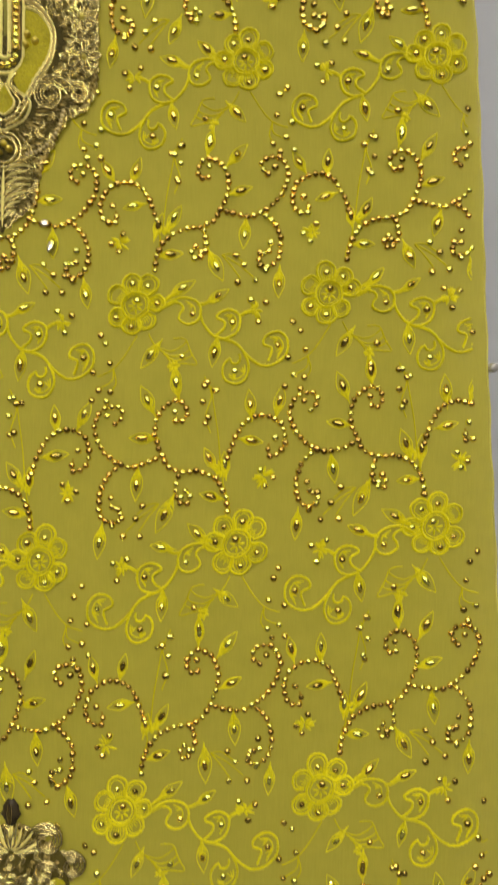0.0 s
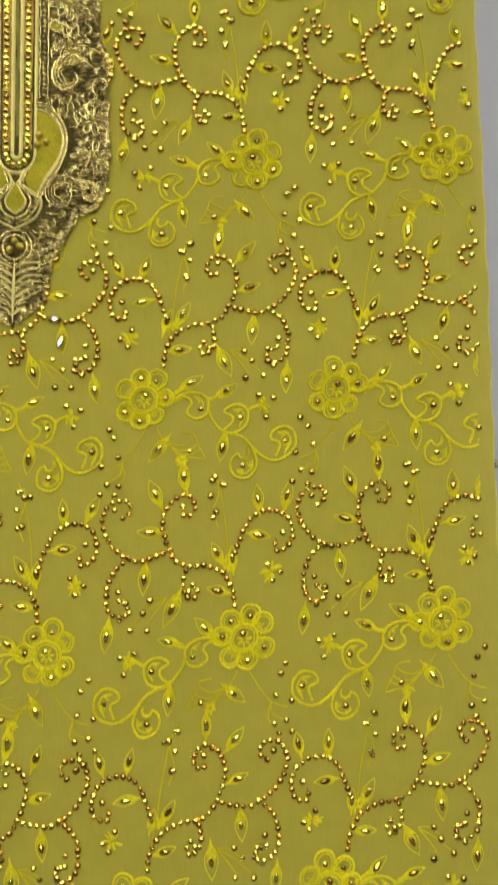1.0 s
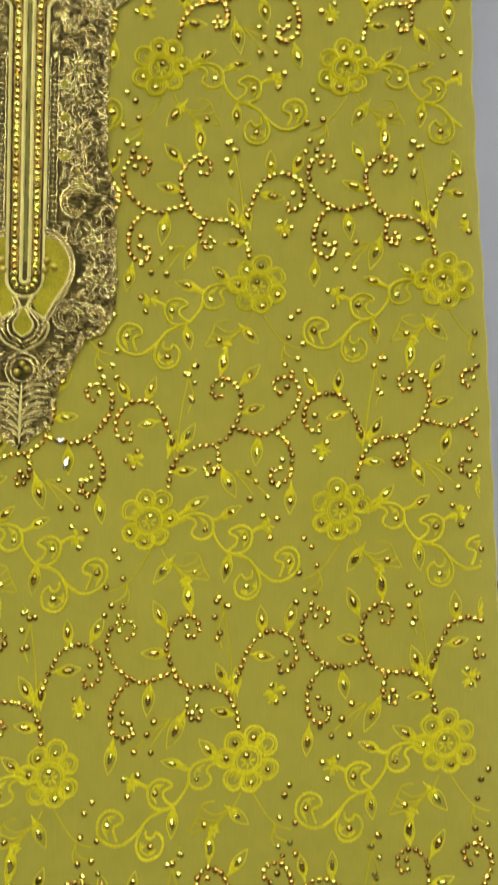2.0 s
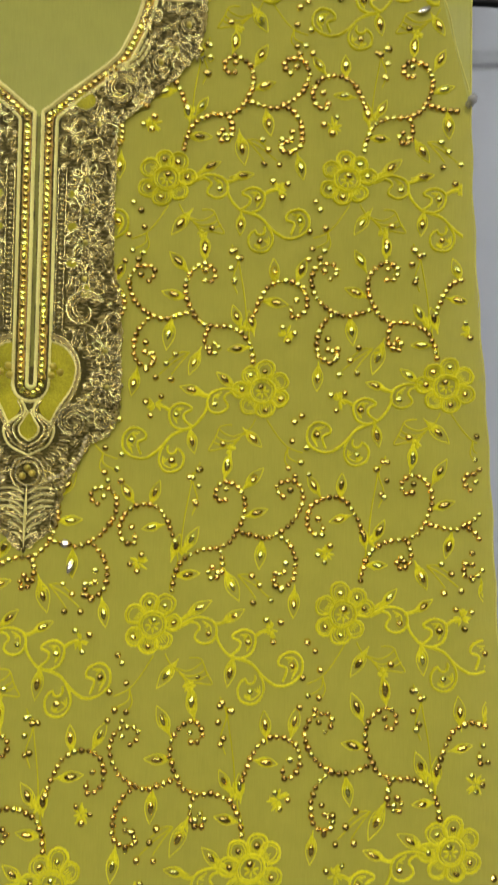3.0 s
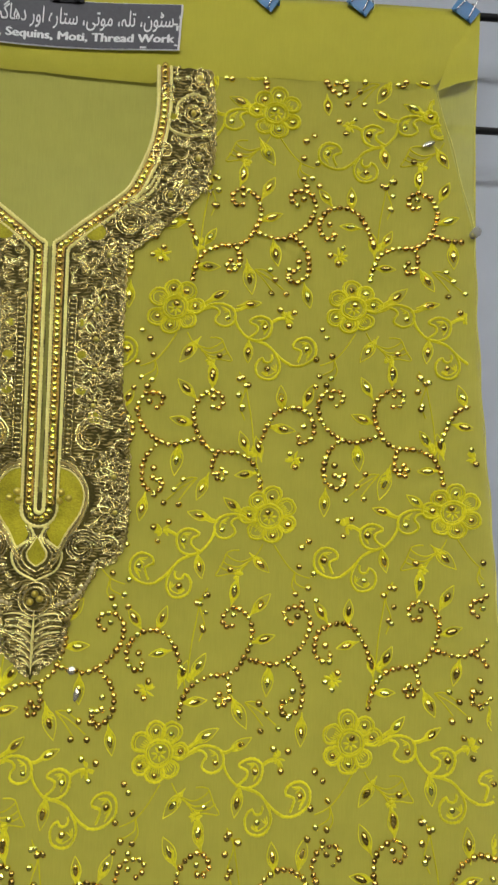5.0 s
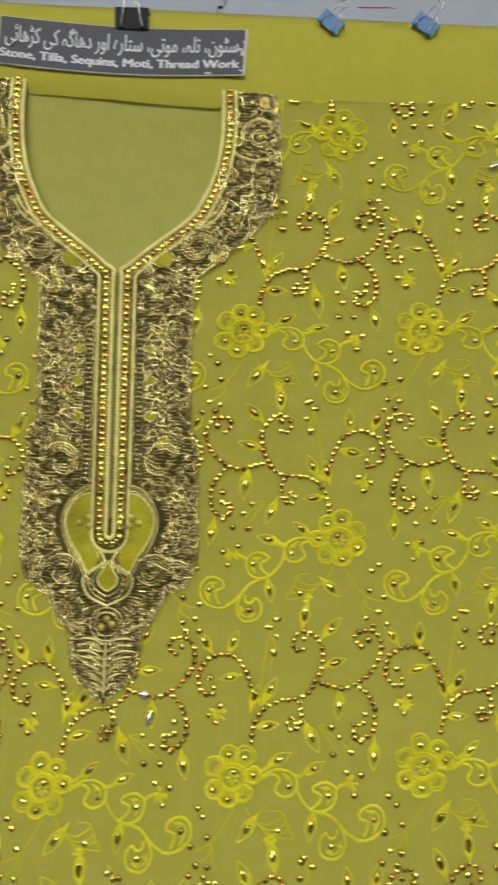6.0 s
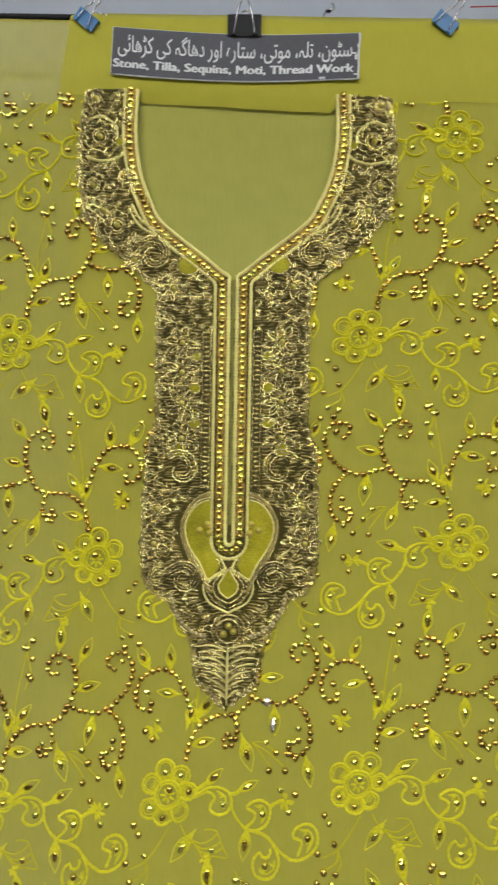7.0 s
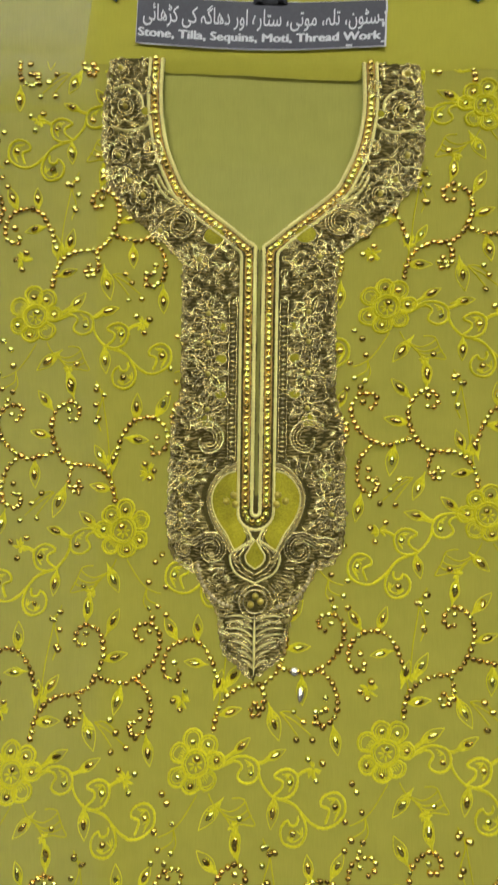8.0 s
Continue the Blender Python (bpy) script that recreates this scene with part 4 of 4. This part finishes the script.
bud = hem_ribbon("bud", [(0, 0.436 + 0.004 * k) for k in range(8)], 0.019, 1, True, DARK_ZARI, 0.005)
for k in range(-2, 3):
    s = Shape()
    ribbon(s, [(hem_axis + 0.0022 * k * math.sin(math.pi * (d + 1) / 9), 0.440 + 0.0032 * d) for d in range(7)], 0.0011, 0.0012, base=0.0058 - 0.0008 * abs(k), taper=True)
    part("bud_stitch", s, ANTIQUE, bud)
for side in (1, -1):
    for k in range(9):
        a = radians(86 - 11.5 * k)
        hem_ribbon("leaf_stitch", [(d * math.cos(a + 0.3 * d) * 0.031, 0.408 + d * math.sin(a + 0.3 * d) * 0.031) for d in (0.1, 0.35, 0.6, 0.85, 1.0)], 0.0030, side, True, CORD if k % 2 else ZARI, 0.0028)
    # volutes of laid threads
    for cx, cz, r, a0, t in ((0.036, 0.4215, 0.0185, 150, -430), (0.061, 0.396, 0.0150, 120, -420), (0.034, 0.388, 0.0130, 20, 390), (0.016, 0.374, 0.0120, 90, 400), (0.052, 0.358, 0.0160, 0, 400), (0.022, 0.338, 0.0150, 40, -400)):
        for j, w in enumerate((0.0024, 0.0015, 0.0019, 0.0014)):
            hem_ribbon("scroll", [(cx + max((r - 0.0029 * j) * (1 - 0.70 * (k / 28) ** 1.2), 0.001) * math.cos(radians(a0 + t * (1 - 0.16 * j) * k / 28)), cz + max((r - 0.0029 * j) * (1 - 0.70 * (k / 28) ** 1.2), 0.001) * math.sin(radians(a0 + t * (1 - 0.16 * j) * k / 28))) for k in range(29)], w, side, h=0.0027)
    s = Shape()
    c = on(hem_axis + side * 0.046, 0.3765, 0.0030)
    ring = [on(hem_axis + side * px, pz, 0.0024) for px, pz in circle(0.046, 0.3765, 0.0065, 15, 0, 337.5, 1.2)]
    part("silk_eye", s.add([c] + ring, [(0, 1 + k, 1 + (k + 1) % 16) for k in range(16)]), HEART, hem, "bare olive silk between the zari")
    under, over, spots = Shape(), Shape(), []
    for k in range(900):
        z = fr.uniform(0.285, 0.436)
        x = fr.uniform(0, 0.006 + 0.056 * min(1, (0.444 - z) / 0.045))
        if any((x - p) ** 2 + (z - q) ** 2 < 0.0072 ** 2 for p, q in spots):
            continue
        spots.append((x, z))
        a0 = fr.uniform(0, 360)
        if len(spots) % 2:
            for r, w in ((0.0048, 0.0019), (0.0024, 0.0015)):
                ribbon(over, [(hem_axis + side * px, pz) for px, pz in circle(x, z, r, 11, a0, a0 + 235)], w, 0.0022, base=0.0018, taper=True)
        else:
            for e in (-40, -15, 15, 40):
                b = radians(a0 + e)
                ribbon(under, [(hem_axis + side * (x + d * math.cos(b)), z + d * math.sin(b)) for d in (-0.004, -0.002, 0, 0.002, 0.004)], 0.0020, 0.0020, base=0.0016, taper=True)
    tagged(part("filling_stitches", over, ZARI, hem), kind="stuff")
    tagged(part("couching", under, ANTIQUE, hem), kind="stuff")


# ---------- clips, label, pins ----------
def binder_clip(name, x, z, turn, size, mat, label, y=0.0):
    """A folding spring clip: a bent triangular body and two wire handles that stand up past its spine."""
    top = tagged(new(name), label, "clip", "binder clips")
    top.matrix_basis = Matrix.Translation((x, lie(z) - 0.0015, z)) @ pose(0, 0, 0, 0, turn, 0)
    w, d, t = size * 0.5, size * 0.56, size * 0.24
    s = Shape()
    prof = [(-0.0030, -d * 0.5), (-0.0046, -d * 0.5 - 0.0008), (-0.0052, -d * 0.5 + 0.0015), (-t - 0.0006, d * 0.5 - 0.001), (-t, d * 0.5), (t, d * 0.5), (t + 0.0006, d * 0.5 - 0.001), (0.0052, -d * 0.5 + 0.0015), (0.0046, -d * 0.5 - 0.0008), (0.0030, -d * 0.5), (t - 0.0012, d * 0.5 - 0.0018), (-t + 0.0012, d * 0.5 - 0.0018)]
    n = len(prof)
    vs = [(e * w, a, b) for e in (-1, 1) for a, b in prof]
    fs = [(k, (k + 1) % n, n + (k + 1) % n, n + k) for k in range(n)]
    for o in (0, n):
        fs += [(o + 0, o + 1, o + 2, o + 3, o + 11), (o + 3, o + 4, o + 5, o + 6, o + 10, o + 11), (o + 6, o + 7, o + 8, o + 9, o + 10)]
    s.add(vs, fs)
    part("body", s, mat, top, smooth=False)
    for e in (-1, 1):
        s = Shape()
        yy = lambda k: e * (0.0056 + (t - 0.003) * k)
        pts = [(-w * 0.62, yy(0), -d * 0.46), (-w * 0.40, yy(1) + e * 0.001, d * 0.5), (-w * 0.22, yy(1.2), d * 1.05), (-w * 0.30, yy(1.35), d * 1.35), (-w * 0.20, yy(1.45), d * 1.62), (0, yy(1.5), d * 1.70), (w * 0.20, yy(1.45), d * 1.62), (w * 0.30, yy(1.35), d * 1.35), (w * 0.22, yy(1.2), d * 1.05), (w * 0.40, yy(1) + e * 0.001, d * 0.5), (w * 0.62, yy(0), -d * 0.46)]
        tube(s, spline([Vector(p) for p in pts], size * 0.05), size * 0.028, 7)
        part("handle", s, STEEL, top, "bent nickel wire handle")
        s = Shape()
        for f in (-0.62, 0.62):
            tube(s, [(w * f - w * 0.16, yy(0), -d * 0.5), (w * f + w * 0.16, yy(0), -d * 0.5)], size * 0.035, 8)
        part("hinge", s, mat, top)
    return top


BLUE_LABEL = "small blue metal binder clip gripping the top fold"
binder_clip("binder_clip", -0.1465, 1.7150, 40, 0.0240, BLUE, BLUE_LABEL)
binder_clip("binder_clip", 0.2125, 1.6985, 41, 0.0240, BLUE, BLUE_LABEL)
binder_clip("binder_clip", 0.3060, 1.6955, 38, 0.0245, BLUE, BLUE_LABEL)
binder_clip("binder_clip", 0.4105, 1.6900, 38, 0.0245, BLUE, BLUE_LABEL)
binder_clip("binder_clip", 0.0140, 1.7020, 2, 0.0335, BLACK, "black metal binder clip holding the printed label")

# printed label strip
tag = tagged(new("label_strip"), "dark grey printed paper strip with white lettering", "label")


def on_label(u, v, h):
    """u along the strip from its left end, v up from its lower edge, in metres."""
    f = u / 0.252
    x = -0.1222 + 0.2490 * f + v * 0.055
    z = 1.6585 - 0.0150 * f + v * 0.985 - 0.0025 * math.sin(math.pi * f * 1.1) * (1 - f) - 0.0035 * math.sin(math.pi * f)
    y = lie(z) - 0.0052 - 0.0007 * math.sin(f * 7.0) - 0.003 * f * f * (0.5 - v / 0.05) - h
    return (x, y, z)


def strip(u0, u1, v0, v1, h, nu=40, nv=6):
    s = Shape()
    vs = [on_label(u0 + (u1 - u0) * i / nu + (0.0008 * noise.noise((j * 3.1, 5, 1)) if i == nu else 0), v0 + (v1 - v0) * j / nv, h) for i in range(nu + 1) for j in range(nv + 1)]
    fs = [(i * (nv + 1) + j, (i + 1) * (nv + 1) + j, (i + 1) * (nv + 1) + j + 1, i * (nv + 1) + j + 1) for i in range(nu) for j in range(nv)]
    return s.add(vs, fs)


part("paper", strip(0, 0.252, 0, 0.0500, 0.0), PAPER_EDGE, tag, "white paper margin")
part("print", strip(0.0007, 0.2500, 0.0009, 0.0492, 0.0004), PAPER, tag, "dark grey printed ground")
for u, v, a, b in ((0.2440, 0.0265, 0.0045, 0.0020), (0.2470, 0.0205, 0.0025, 0.0055), (0.2465, 0.0040, 0.0030, 0.0018), (0.2120, 0.0012, 0.0065, 0.0022), (0.2490, 0.0340, 0.0010, 0.0030)):
    part("worn_spot", strip(u, u + a, v, v + b, 0.0008, 4, 2), PAPER_EDGE, tag, "scuffed white spot")


def lettering(name, text, u0, u1, v0, height, heavy):
    """White print on the strip; heavy sets it bolder by laying it down side by side."""
    cu = bpy.data.curves.new(name, "FONT")
    cu.body = text
    cu.resolution_u = 3
    tmp = new(name, cu)
    bpy.context.view_layer.update()
    me = bpy.data.meshes.new_from_object(tmp.evaluated_get(bpy.context.evaluated_depsgraph_get()))
    bpy.data.objects.remove(tmp)
    xs, ys = [v.co.x for v in me.vertices], [v.co.y for v in me.vertices]
    k = (u1 - u0) / (max(xs) - min(xs))
    q = height / (max(ys) - min(ys))
    s = Shape()
    faces = [tuple(f.vertices) for f in me.polygons]
    for layer, (dx, dy) in enumerate(((0, 0), (-heavy, 0), (heavy, 0), (0, heavy * 0.6))):
        s.add([on_label(u0 + (v.co.x - min(xs)) * k + dx, v0 + (v.co.y - min(ys)) * q + dy, 0.0009 + 0.00006 * layer) for v in me.vertices], faces)
    return part(name, s, INK, tag, smooth=False)


lettering("latin_lettering", "Stone, Tilla, Sequins, Moti, Thread Work", 0.0030, 0.2460, 0.0048, 0.0112, 0.0007)
WORDS = ("\uFEB3\uFB69\uFEEE\uFEE5\u060C", "\uFE97\uFEE0\uFBA7\u060C", "\uFEE3\uFEEE\uFE97\uFBFD\u060C", "\uFEB3\uFE98\uFE8E\uFEAD\uFBA6", "\uFE8D\uFEED\uFEAD", "\uFEA9\uFEEB\uFE8E\uFB94\uFBA7", "\uFB90\uFBFD", "\uFB90\uFB8D\uFEEB\uFE8E\uFE8B\uFBFD")
lettering("urdu_lettering", " ".join(WORDS)[::-1], 0.0070, 0.2440, 0.0185, 0.0250, 0.00016)


def push_pin(x, z):
    top = tagged(new("push_pin"), "clear round-headed pin holding the cloth edge", "pin", "pins")
    top.location = on(x, z, 0.0)
    top.scale = (0.85, 0.85, 0.85)
    s = Shape()
    prof = [(0.0, -0.0120), (0.0032, -0.0116), (0.0052, -0.0098), (0.0058, -0.0075), (0.0050, -0.0052), (0.0034, -0.0040), (0.0036, -0.0012), (0.0050, -0.0004), (0.0050, 0.0004), (0.0, 0.0006)]
    n = 18
    vs = [(r * math.cos(k * math.tau / n), y, r * math.sin(k * math.tau / n)) for r, y in prof for k in range(n)]
    fs = [(j * n + k, j * n + (k + 1) % n, (j + 1) * n + (k + 1) % n, (j + 1) * n + k) for j in range(len(prof) - 1) for k in range(n)]
    part("head", s.add(vs, fs), CLEAR, top)
    s = Shape()
    tube(s, [(0, 0.0, 0), (0, 0.060, -0.001)], 0.0006, 6)
    part("needle", s, STEEL, top)
    return top


push_pin(0.4235, 1.4680)
push_pin(0.4668, 0.8945)

# a wire hook and a thin red peg on the wall above the cloth
hook = tagged(new("wall_hook"), "small bent steel hook on the wall above", "hook")
s = Shape()
tube(s, spline([Vector(p) for p in ((0.088, 0.060, 1.735), (0.092, 0.040, 1.735), (0.097, 0.020, 1.737), (0.101, 0.012, 1.733), (0.106, 0.012, 1.736), (0.104, 0.014, 1.743))], 0.002), 0.0011, 7)
part("wire", s, STEEL, hook)
s = Shape()
tube(s, [(0.0985, 0.014, 1.7345), (0.1020, 0.011, 1.7315)], 0.0014, 8)
part("tip", s, BLACK, hook)
s = Shape()
tube(s, spline([Vector(p) for p in ((0.2415, 0.003, 1.7235), (0.256, 0.003, 1.7233), (0.2690, 0.003, 1.7231), (0.2725, 0.006, 1.7262), (0.2980, 0.074, 1.7860))], 0.003), 0.0006, 7)
tagged(new("red_peg", s.mesh("red_peg", RED)), "thin red wire peg on the wall", "peg")
